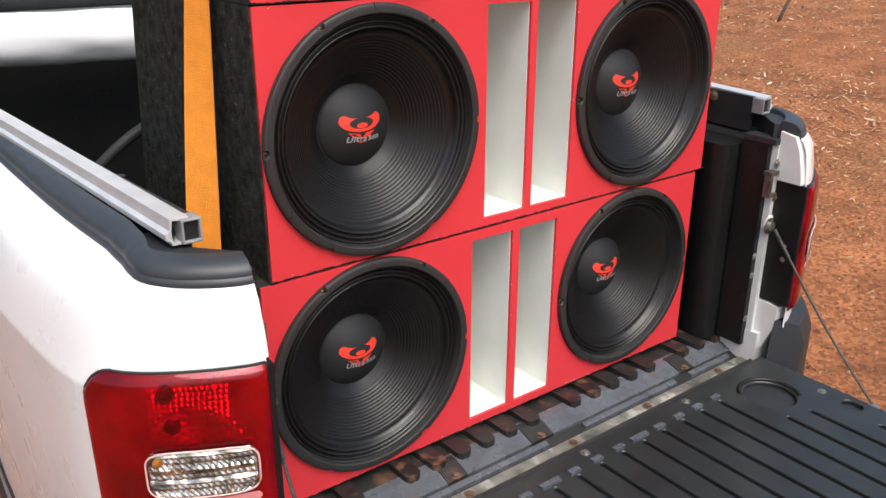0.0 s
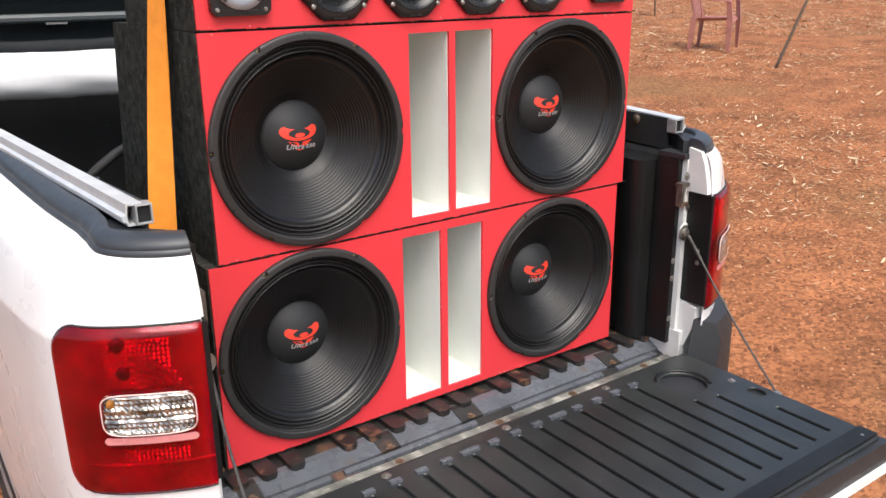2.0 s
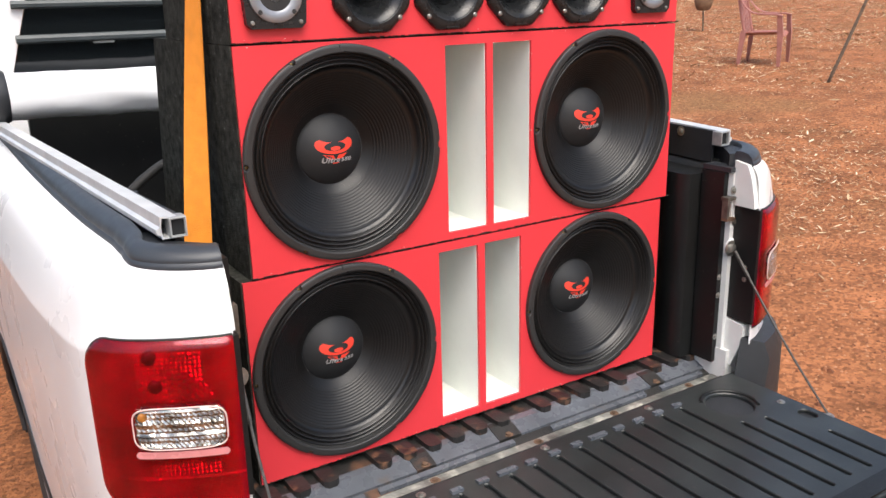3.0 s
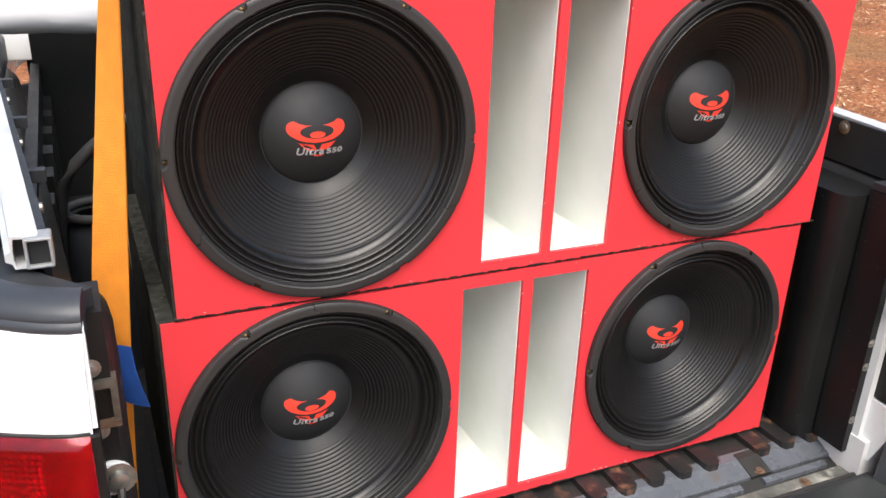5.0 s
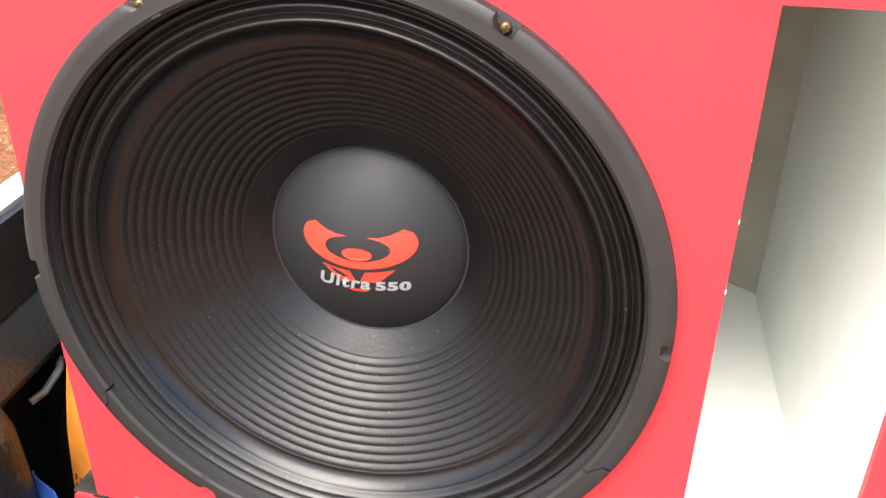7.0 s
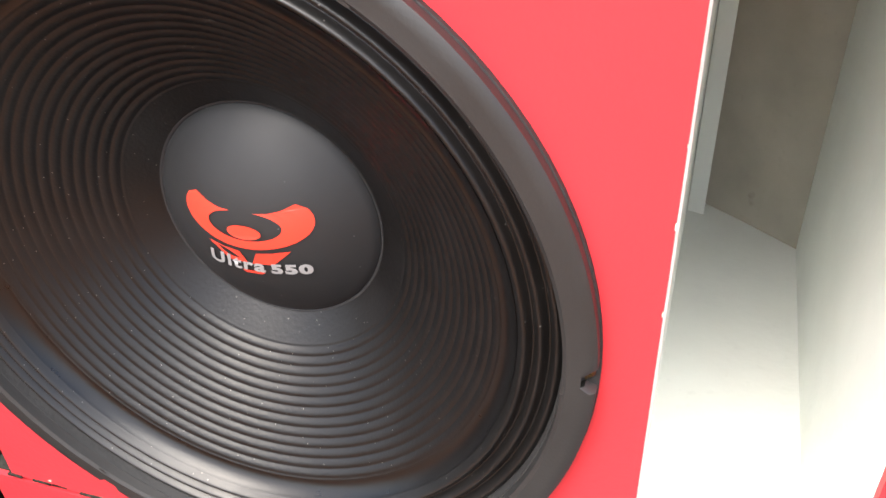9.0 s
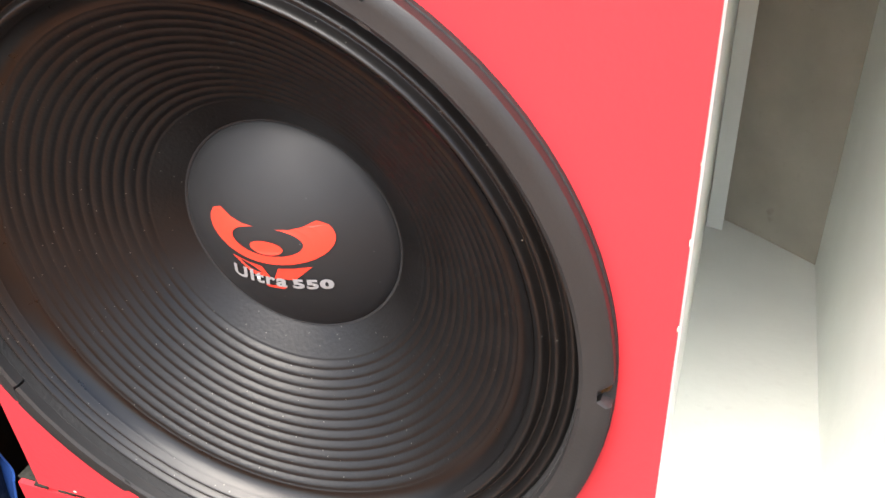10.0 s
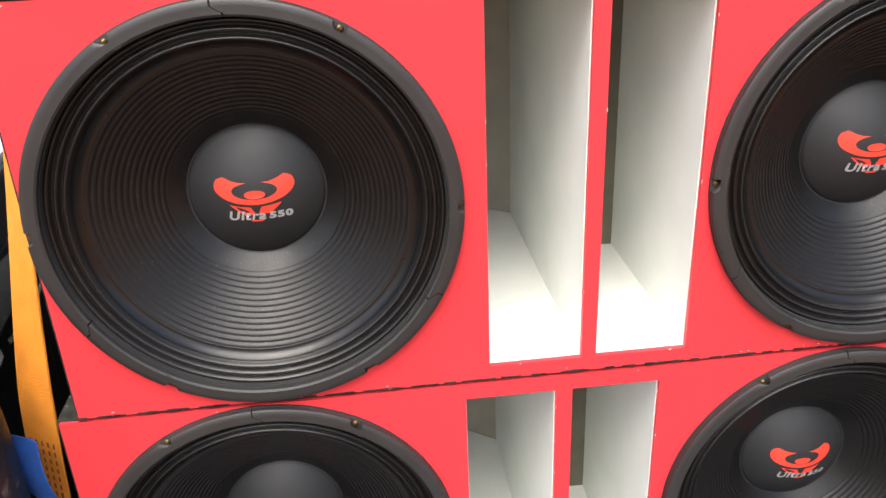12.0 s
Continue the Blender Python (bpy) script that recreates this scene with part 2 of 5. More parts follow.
def thicken(bm, d):
    bmesh.ops.recalc_face_normals(bm, faces=bm.faces)
    bmesh.ops.solidify(bm, geom=bm.faces[:], thickness=d)
    return bm


def prism(outline, d0, d1, axis="y", bm=None):
    """An outline in two axes, pushed from d0 to d1 along the third."""
    bm = bm or bmesh.new()
    put = {"y": lambda a, b, d: (a, d, b), "x": lambda a, b, d: (d, a, b), "z": lambda a, b, d: (a, b, d)}[axis]
    lo = [bm.verts.new(put(a, b, d0)) for a, b in outline]
    hi = [bm.verts.new(put(a, b, d1)) for a, b in outline]
    n = len(outline)
    bm.faces.new(lo)
    bm.faces.new(hi)
    for i in range(n):
        bm.faces.new((lo[i], lo[(i + 1) % n], hi[(i + 1) % n], hi[i]))
    return bm


def round_rect(x0, x1, z0, z1, r, n=5):
    out = []
    for cx, cz, a0 in ((x1 - r, z1 - r, 0), (x0 + r, z1 - r, 90), (x0 + r, z0 + r, 180), (x1 - r, z0 + r, 270)):
        for i in range(n + 1):
            a = radians(a0 + 90 * i / n)
            out.append((cx + r * math.cos(a), cz + r * math.sin(a)))
    return out


def holed(outer, holes, y0, y1):
    """A board in the x-z plane with holes cut through it."""
    bm = bmesh.new()
    edges = []
    for loop in (outer, *holes):
        v = [bm.verts.new((a, y0, b)) for a, b in loop]
        edges += [bm.edges.new((v[i], v[(i + 1) % len(v)])) for i in range(len(v))]
    bmesh.ops.triangle_fill(bm, edges=edges, use_beauty=True)
    r = bmesh.ops.extrude_face_region(bm, geom=bm.faces[:])
    bmesh.ops.translate(bm, verts=[e for e in r["geom"] if isinstance(e, bmesh.types.BMVert)], vec=(0, y1 - y0, 0))
    return bm


def circle(cx, cz, r, n=64):
    return [(cx + r * math.cos(2 * math.pi * i / n), cz + r * math.sin(2 * math.pi * i / n)) for i in range(n)]


# ---- ground ----
def ground_z(x, y):
    u = 0.84 * x + 0.54 * y
    rise = 0.058 * (u - 1.2 + 1.2 * math.exp(-max(u, 0) / 1.2)) if u > 0 else 0.0
    return GROUND + rise + 0.018 * noise.noise((x * 0.7, y * 0.7, 0)) + 0.006 * noise.noise((x * 4, y * 4, 3))


DIRT = mat("red_dirt", (0.275, 0.108, 0.046), 0.9, var=0.34, scale=3.0, bump=1.0, bscale=60, spots=((0.215, 0.112, 0.048), 0.50, 0.36), spec=0.2, bdist=0.012)


def grain(m, lo=0.55, hi=1.35, size=95.0):
    """Multiplies a material's colour by fine grains."""
    t, n = m.node_tree, m.node_tree.nodes
    b = n["Principled BSDF"]
    src = b.inputs["Base Color"].links[0].from_socket
    co = n.new("ShaderNodeTexCoord")
    vor = n.new("ShaderNodeTexVoronoi")
    vor.inputs["Scale"].default_value = size
    t.links.new(co.outputs["Object"], vor.inputs["Vector"])
    sep = n.new("ShaderNodeSeparateColor")
    t.links.new(vor.outputs["Color"], sep.inputs[0])
    mr = n.new("ShaderNodeMapRange")
    mr.inputs[3].default_value, mr.inputs[4].default_value = lo, hi
    t.links.new(sep.outputs[0], mr.inputs[0])
    mul = n.new("ShaderNodeVectorMath")
    mul.operation = "SCALE"
    t.links.new(src, mul.inputs[0])
    t.links.new(mr.outputs[0], mul.inputs["Scale"])
    t.links.new(mul.outputs[0], b.inputs["Base Color"])


grain(DIRT, 0.6, 1.4, 60.0)


def darker_side(m):
    """Multiplies the ground colour darker on the truck's driver side, with an uneven border."""
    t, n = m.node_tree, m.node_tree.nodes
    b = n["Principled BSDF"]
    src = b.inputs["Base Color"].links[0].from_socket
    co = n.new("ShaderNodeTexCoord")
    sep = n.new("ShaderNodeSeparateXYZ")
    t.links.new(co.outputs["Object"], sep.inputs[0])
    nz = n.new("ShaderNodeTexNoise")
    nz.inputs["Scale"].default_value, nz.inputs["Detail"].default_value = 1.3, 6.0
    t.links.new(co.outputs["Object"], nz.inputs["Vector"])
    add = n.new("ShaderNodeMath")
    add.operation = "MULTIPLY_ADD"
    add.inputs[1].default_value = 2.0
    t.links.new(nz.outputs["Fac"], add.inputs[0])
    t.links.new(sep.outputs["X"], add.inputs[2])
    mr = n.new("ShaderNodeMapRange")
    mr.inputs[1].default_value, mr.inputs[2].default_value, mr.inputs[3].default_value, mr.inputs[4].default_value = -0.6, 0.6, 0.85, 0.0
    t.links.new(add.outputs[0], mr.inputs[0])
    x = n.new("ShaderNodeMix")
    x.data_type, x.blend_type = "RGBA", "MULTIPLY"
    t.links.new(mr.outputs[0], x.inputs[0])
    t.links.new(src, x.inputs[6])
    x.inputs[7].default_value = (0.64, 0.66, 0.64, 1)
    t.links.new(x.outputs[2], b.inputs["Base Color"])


darker_side(DIRT)


def build_ground():
    axis = []
    x = 0.0
    while x < 400:
        axis.append(x)
        x += max(0.12, 0.05 * abs(x))
    axis = sorted({*axis, *(-a for a in axis)})
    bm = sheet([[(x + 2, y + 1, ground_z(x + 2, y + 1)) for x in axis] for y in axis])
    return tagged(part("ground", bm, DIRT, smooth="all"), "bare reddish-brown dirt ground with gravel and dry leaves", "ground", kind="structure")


build_ground()

# ---- the loudspeaker boxes ----
R_OUT = 0.1912


def cap_depth(r):
    """How deep the dust cap's dome lies at the radius r."""
    return 0.044 + 0.025 * (r / 0.064) ** 2


def woofer(parent, cx, cz):
    """A fifteen-inch driver: gasket ring in three segments, pleated surround, ribbed cone, dust cap with its print."""
    ob = new("woofer")
    ob.parent, ob.location = parent, (cx, 0, cz)
    # basket rim under the gasket
    part("basket_rim", lathe([(0.1918, 0.0), (0.1920, -0.003), (0.188, -0.0042), (0.176, -0.004), (0.174, 0.012)], 96), RUBBER, ob, smooth=True)
    # gasket: six notches, three step joints
    for k in range(3):
        bm = bmesh.new()
        n = 150
        rows = []
        a0, a1 = radians(92 - 120 * k - 120) + 0.004, radians(92 - 120 * k) - 0.004
        for i in range(n + 1):
            a = a0 + (a1 - a0) * i / n
            deg = math.degrees(a) % 60
            near = min(deg, 60 - deg)
            outer = R_OUT - (0.0120 * (1 - (near / 1.6) ** 6) if near < 1.6 else 0)
            prof = [(outer, -0.003), (outer, -0.0085), (outer - 0.0022, -0.0102), (0.1790, -0.0106), (0.1770, -0.0092), (0.1760, -0.001)]
            rows.append([(r * math.cos(a - (0.05 if r < 0.180 else 0)), d, r * math.sin(a - (0.05 if r < 0.180 else 0))) for r, d in prof[:3] + [(0.1850, -0.0104), (0.18499 - 0.0051, -0.0105)] + prof[3:]])
        sheet(rows, bm)
        for row in (rows[0], rows[-1]):
            bm.faces.new([bm.verts.new(p) for p in row])
        part("gasket", bm, GASKET, ob, smooth=True)
    # screws in the notches
    for k in range(6):
        a = radians(60 * k)
        x, z = 0.1865 * math.cos(a), 0.1865 * math.sin(a)
        bm = lathe([(0.0, -0.0065), (0.0014, -0.0062), (0.0026, -0.0057), (0.0035, -0.0045), (0.0035, -0.003)], 14, at=(x, 0, z))
        for s in (0, 90):
            b2 = slab(-0.0022, 0.0022, -0.0068, -0.0058, -0.0004, 0.0004)
            bmesh.ops.rotate(b2, verts=b2.verts, cent=(0, 0, 0), matrix=Matrix.Rotation(radians(s + 20 * k), 3, "Y"))
            bmesh.ops.translate(b2, verts=b2.verts, vec=(x, 0, z))
            me = bpy.data.meshes.new("cross")
            b2.to_mesh(me)
            bm.from_mesh(me)
            b2.free()
            bpy.data.meshes.remove(me)
        part("screw", bm, BRASS, ob, "brass cross-head screw", smooth=True)
    # surround: three pleats
    prof = []
    for i in range(61):
        s = i / 60
        r = 0.1765 - 0.0225 * s
        prof.append((r, 0.0040 + 0.003 * s - 0.0044 * (0.5 - 0.5 * math.cos(s * 6 * math.pi)) ** 0.7))
    part("surround", lathe(prof, 96), SURROUND, ob, "black coated cloth surround with three pleats", smooth="all")
    # cone with rings pressed into it
    prof = []
    for i in range(211):
        s = i / 210
        r = 0.154 - 0.090 * s
        d = 0.0065 + 0.0075 * math.sin(0.5 * math.pi * s / 0.10) ** 0.8 if s < 0.10 else 0.014 + 0.058 * ((s - 0.10) / 0.90) ** 1.04
        w = max(0.0, min(1.0, (s - 0.10) / 0.02)) * max(0.0, min(1.0, (0.81 - s) / 0.03))
        prof.append((r, d + w * 0.00085 * (0.5 - abs(math.sin(s * math.pi * 19)))))
    part("cone_edge", lathe(prof[:23], 96), CONE_EDGE, ob, "glossy black coated cone edge", smooth="all")
    part("cone", lathe(prof[22:], 96), CONE, ob, "black pressed paper cone with fine rings", smooth="all")
    # dust cap
    prof = [(0.0652, cap_depth(0.0648) + 0.0014)] + [(0.0648 * (1 - i / 18), cap_depth(0.0648 * (1 - i / 18))) for i in range(19)]
    cap = part("dust_cap", lathe(prof, 72), CAP, ob, "satin black domed dust cap", smooth="all")
    part("cap_flange", lathe([(0.0700, 0.0715), (0.0686, 0.0703), (0.0672, 0.0699), (0.0655, 0.0703), (0.0648, 0.0712)], 72), CAP, ob, "glued rim of the dust cap", smooth="all")
    # emblem: a horned ring over a wedge, in plain shapes
    def on_cap(x, z, lift=0.0006):
        return (x, cap_depth(math.hypot(x, z)) - lift, z)
    bm = bmesh.new()
    ez = 0.0050
    inner, outer = [], []
    for i in range(41):
        f = i / 40
        ao, ai = radians(150 + 240 * f), radians(108 + 324 * f)
        outer.append((0.0375 * math.cos(ao), 0.0077 + 0.0176 * math.sin(ao)))
        inner.append((0.0212 * math.cos(ai), 0.0036 + 0.0084 * math.sin(ai)))
    outer[0], outer[-1] = (-0.0285, 0.0172), (0.0285, 0.0172)
    sheet([[on_cap(o[0] + (q[0] - o[0]) * j / 3, ez + o[1] + (q[1] - o[1]) * j / 3 - 0.0018 * math.sin(math.pi * j / 3) * (i in (0, 40))) for j in range(4)] for i, (o, q) in enumerate(zip(outer, inner))], bm)
    bm.faces.new([bm.verts.new(on_cap(0.0098 * math.cos(a), ez + 0.0041 * math.sin(a))) for a in [2 * math.pi * i / 24 for i in range(24)]])
    for sgn in (-1, 1):
        bm.faces.new([bm.verts.new(on_cap(sgn * x, ez + z)) for x, z in ((0.0243, -0.0098), (0.0140, -0.0114), (0.0050, -0.0124), (0.0012, -0.0200), (0.0131, -0.0198))][::sgn])
    bm.faces.new([bm.verts.new(on_cap(x, ez + z)) for x, z in ((-0.0070, -0.0263), (0.0070, -0.0263), (0.0045, -0.0280), (-0.0045, -0.0280))])
    part("emblem", bm, LOGO_RED, cap, "orange-red printed emblem")
    bm = bmesh.new()
    for word, size, x0, wide, bold, shear in (("Ultra", 0.0130, -0.0265, 0.0345, 0.00042, 0.20), ("550", 0.0092, 0.0110, 0.0222, 0.00050, 0.05)):
        cu = bpy.data.curves.new("lettering", "FONT")
        cu.body, cu.size, cu.offset, cu.space_character, cu.shear = word, size, bold, 1.15, shear
        tmp = new("lettering_source", cu)
        me = bpy.data.meshes.new_from_object(tmp.evaluated_get(bpy.context.evaluated_depsgraph_get()))
        bpy.data.objects.remove(tmp)
        lo, hi = min(v.co.x for v in me.vertices), max(v.co.x for v in me.vertices)
        for v in me.vertices:
            v.co = on_cap(x0 + (v.co.x - lo) * wide / (hi - lo), ez - 0.0253 + v.co.y, 0.0011)
        bm.from_mesh(me)
        bpy.data.meshes.remove(me)
    me = bpy.data.meshes.new("lettering")
    bm.to_mesh(me)
    bm.free()
    me.materials.append(PRINT)
    txt = new("lettering", me)
    txt.parent = cap
    txt["label"] = "silver printed lettering"
    return ob


def open_box(x0, x1, y0, z0, z1, depth_top, depth_low):
    """A box without its front face."""
    bm = bmesh.new()
    f = [bm.verts.new(p) for p in ((x0, y0, z0), (x1, y0, z0), (x1, y0, z1), (x0, y0, z1))]
    k = [bm.verts.new(p) for p in ((x0, depth_low, z0), (x1, depth_low, z0), (x1, depth_top, z1), (x0, depth_top, z1))]
    bm.faces.new(k)
    for i in range(4):
        bm.faces.new((f[i], f[(i + 1) % 4], k[(i + 1) % 4], k[i]))
    bmesh.ops.recalc_face_normals(bm, faces=bm.faces)
    return bm


def carpet_shell(parent, x0, x1, z0, z1, depth_top, depth_low, y0=0.004):
    """Carpeted board box, open at the front, with a leaning back."""
    bm = open_box(x0 + 0.013, x1 - 0.013, y0, z0 + 0.013, z1 - 0.013, depth_top - 0.013, depth_low - 0.013)
    if bm.faces[0].normal.y < 0:
        bmesh.ops.reverse_faces(bm, faces=bm.faces[:])
    bmesh.ops.solidify(bm, geom=bm.faces[:], thickness=-0.013)
    return part("carpeted_shell", bm, CARPET, parent, "charcoal grey carpet covering")


def frayed_edge(parent, x0, x1, z, seed):
    """Short carpet fibres and rough edge along a joint."""
    rnd = random.Random(seed)
    bm = bmesh.new()
    x = x0
    while x < x1:
        w = rnd.uniform(0.003, 0.012)
        h = rnd.uniform(0.0005, 0.0013)
        slab(x, x + w, 0.0005 - rnd.random() * 0.002, 0.006, z - h, z + h * rnd.uniform(0.4, 1), bm)
        x += w * rnd.uniform(0.6, 1.1)
    return tagged(part("frayed_joint", bm, CARPET, parent), kind="stuff")


def chips(parent, lines, seed, density=0.12):
    """Small flakes of pale board showing along cut edges; lines of (x0, z0, x1, z1)."""
    rnd = random.Random(seed)
    bm = bmesh.new()
    for x0, z0, x1, z1 in lines:
        n = int(math.hypot(x1 - x0, z1 - z0) / 0.016)
        for i in range(n):
            if rnd.random() < density:
                f = rnd.random()
                x, z = x0 + (x1 - x0) * f, z0 + (z1 - z0) * f
                s = rnd.uniform(0.0004, 0.0013) * (2 if rnd.random() < 0.06 else 1)
                vs = [bm.verts.new((x + s * rnd.uniform(0.5, 1) * math.cos(a) * (0.6 if x0 == x1 else 2), -0.0008, z + s * rnd.uniform(0.5, 1) * math.sin(a) * (2 if x0 == x1 else 0.6))) for a in [k * math.pi / 3 for k in range(6)]]
                bm.faces.new(vs)
    return tagged(part("chipped_paint", thicken(bm, 0.0006), MDF, parent, "pale flakes of bare board"), kind="stuff")


def bass_box(label, x0, x1, z0, z1, zc, cx_l, cx_r, ports, pz, seed, depth_top, depth_low):
    box = thing("speaker_box", label, "loudspeaker", (0, 0, 0), "stacked loudspeaker boxes")
    outer = [(x0 + 0.003, z0 + 0.0012), (x1 - 0.003, z0 + 0.0012), (x1 - 0.003, z1 - 0.0012), (x0 + 0.003, z1 - 0.0012)]
    holes = [circle(cx_l, zc, 0.179), circle(cx_r, zc, 0.179)] + [[(a, pz[0]), (b, pz[0]), (b, pz[1]), (a, pz[1])] for a, b in ports]
    part("front_panel", holed(outer, holes, 0.0, 0.018), RED, box, "red painted front board")
    carpet_shell(box, x0, x1, z0, z1, depth_top, depth_low)
    frayed_edge(box, x0, x1, z0 + 0.002, seed)
    for a, b in ports:
        # tunnel of white boards behind the opening; the first runs deeper, its back set askew
        first = a == ports[0][0]
        dl, dr = (0.455, 0.386) if first else (0.262, 0.258)
        bm = bmesh.new()
        f = [bm.verts.new(p) for p in ((a, 0.0185, pz[0]), (b, 0.0185, pz[0]), (b, 0.0185, pz[1]), (a, 0.0185, pz[1]))]
        k = [bm.verts.new(p) for p in ((a, dl, pz[0]), (b, dr, pz[0]), (b, dr, pz[1]), (a, dl, pz[1]))]
        for i in range(4):
            bm.faces.new((f[i], f[(i + 1) % 4], k[(i + 1) % 4], k[i]))
        bmesh.ops.recalc_face_normals(bm, faces=bm.faces)
        if sum(q.normal.dot(q.calc_center_median() - Vector(((a + b) / 2, 0.2, (pz[0] + pz[1]) / 2))) for q in bm.faces) > 0:
            bmesh.ops.reverse_faces(bm, faces=bm.faces[:])
        bmesh.ops.solidify(bm, geom=bm.faces[:], thickness=0.005)
        part("port", bm, WHITE_PORT, box, "white painted bass port")
        if first:
            part("port_batten", prism([(a + 0.0005, dl - 0.030), (a + 0.015, dl - 0.034), (a + 0.015, dl - 0.012), (a + 0.0005, dl - 0.001)], pz[0] + 0.0005, pz[1] - 0.0005, "z"), WHITE_PORT, box, "white corner batten inside the port", bevel=0.0015)
        part("port_back", prism([(a - 0.004, dl), (b + 0.004, dr), (b + 0.004, dr + 0.006), (a - 0.004, dl + 0.006)], pz[0] - 0.004, pz[1] + 0.004, "z"), PORT_BACK if first else DARK_BOARD, box, "dull board at the back of the port")
        # painted lip inside the cut
        e = 0.0010
        bm = holed([(a, pz[0]), (b, pz[0]), (b, pz[1]), (a, pz[1])], [[(a + e, pz[0] + e), (b - e, pz[0] + e), (b - e, pz[1] - e), (a + e, pz[1] - e)]], 0.0060, 0.0184)
        part("port_lip", bm, WHITE_PORT, box)
        chips(box, [(a, pz[0], a, pz[1]), (b, pz[0], b, pz[1]), (a, pz[1], b, pz[1]), (a, pz[0], b, pz[0])], seed + int(a * 1000))
    chips(box, [(x0 + 0.004, z1 - 0.004, x1 - 0.004, z1 - 0.004), (x0 + 0.004, z0 + 0.006, x1 - 0.004, z0 + 0.006)], seed + 7, 0.10)
    woofer(box, cx_l, zc)
    woofer(box, cx_r, zc)
    return box


bass_box("red-fronted carpeted loudspeaker box standing on the truck bed", -0.214, 0.805, 0.733, 1.131, 0.938, -0.019, 0.597, ((0.188, 0.282), (0.299, 0.392)), (0.750, 1.112), 11, 0.50, 0.50)
bass_box("red-fronted carpeted loudspeaker box stacked on another box", -0.194, 0.823, 1.1325, 1.527, 1.330, 0.0, 0.615, ((0.213, 0.307), (0.322, 0.416)), (1.149, 1.508), 23, 0.47, 0.53)


def horn_box():
    box = thing("horn_speaker_box", "red-fronted carpeted box with horns, top of the stack", "loudspeaker", (0, 0, 0), "stacked loudspeaker boxes")
    x0, x1, z0, z1 = -0.193, 0.824, 1.5282, 1.705
    cs = [0.063, 0.223, 0.381, 0.540]
    outer = [(x0 + 0.003, z0 + 0.0012), (x1 - 0.003, z0 + 0.0012), (x1 - 0.003, z1 - 0.0012), (x0 + 0.003, z1 - 0.0012)]
    part("front_panel", holed(outer, [circle(c, 1.611, 0.060) for c in cs], 0.0, 0.015), RED, box, "red painted front board")
    carpet_shell(box, x0, x1, z0, z1, 0.37, 0.372)
    frayed_edge(box, x0, x1, z0 + 0.002, 5)
    chips(box, [(x0 + 0.004, z0 + 0.006, x1 - 0.004, z0 + 0.006)], 77, 0.10)
    for c in cs:
        horn = new("horn")
        horn.parent, horn.location = box, (c, 0, 1.611)
        # eight-sided rim round a flared mouth
        n = 96
        rows = []
        for i in range(n + 1):
            a = 2 * math.pi * i / n
            k = (a + math.pi / 8) % (math.pi / 4) - math.pi / 8
            oct_r = min(0.0745 / math.cos(k), 0.0785)
            prof = [(oct_r, 0.0), (oct_r, -0.006), (oct_r - 0.004, -0.011), (oct_r - 0.010, -0.0125), (0.0605, -0.012), (0.058, -0.009)]
            prof += [(0.058 - 0.045 * s, -0.008 + 0.10 * s ** 1.7) for s in (0.12, 0.25, 0.4, 0.55, 0.7, 0.85, 1.0)]
            rows.append([(r * math.cos(a), d, r * math.sin(a)) for r, d in prof])
        bm = sheet(rows)
        bmesh.ops.remove_doubles(bm, verts=bm.verts, dist=1e-5)
        part("flare", bm, HORN, horn, "glossy black moulded horn flare", smooth=True)
        part("mouth_ring", lathe([(0.0615, -0.0125), (0.060, -0.0140), (0.0585, -0.0125), (0.0575, -0.0100)], 64), HORN, horn, smooth="all")
        part("throat", lathe([(0.0, 0.085), (0.014, 0.090)], 24), GASKET, horn)
        for k in range(4):
            a = radians(45 + 90 * k)
            part("screw", lathe([(0.0, -0.0152), (0.003, -0.0148), (0.0045, -0.013), (0.0045, -0.011)], 14, at=(0.0705 * math.cos(a), 0, 0.0705 * math.sin(a))), ZINC, horn, smooth=True)
        bm = slab(-0.014, 0.014, -0.0131, -0.0118, -0.0705, -0.0690)
        part("embossing", bm, GASKET, horn)
    for c in (-0.116, 0.734):
        tw = new("tweeter")
        tw.parent, tw.location = box, (c, 0, 1.606)
        frame_out = [(-0.043, -0.055), (0.043, -0.055), (0.051, -0.047), (0.0545, 0.0), (0.051, 0.047), (0.043, 0.055), (-0.043, 0.055), (-0.051, 0.047), (-0.0545, 0.0), (-0.051, -0.047)]
        bm = prism(frame_out, -0.012, 0.0)
        part("frame_plate", bm, HORN, tw, "black moulded frame", bevel=0.0025)
        part("flange", lathe([(0.046, -0.012), (0.046, -0.015), (0.043, -0.0165), (0.032, -0.0155), (0.028, -0.0135)], 48), GREY_METAL, tw, "grey cast metal flange", smooth=True)
        part("bullet", lathe([(0.0, -0.020), (0.006, -0.0185), (0.011, -0.0145), (0.013, -0.0125)], 32), GREY_METAL, tw, smooth="all")
        part("throat", lathe([(0.0285, -0.0130), (0.013, -0.0128)], 40), RUBBER, tw)
        for sx in (-1, 1):
            for sz in (-1, 1):
                part("screw", lathe([(0.0, -0.0145), (0.003, -0.0142), (0.0042, -0.0118)], 12, at=(sx * 0.0415, 0, sz * 0.0455)), ZINC, tw, smooth=True)
                # flat dark disc stands for the shade in a hole
                part("bolt_hole", lathe([(0.0, -0.01665), (0.004, -0.01665)], 14, at=(sx * 0.029, 0, sz * 0.029)), RUBBER, tw)
        bm = bmesh.new()
        for k in range(3):
            slab(-0.026, -0.006, -0.0128, -0.0118, -0.0475 + 0.003 * k, -0.0462 + 0.003 * k, bm)
        slab(0.004, 0.026, -0.0128, -0.0118, -0.0478, -0.0445, bm)
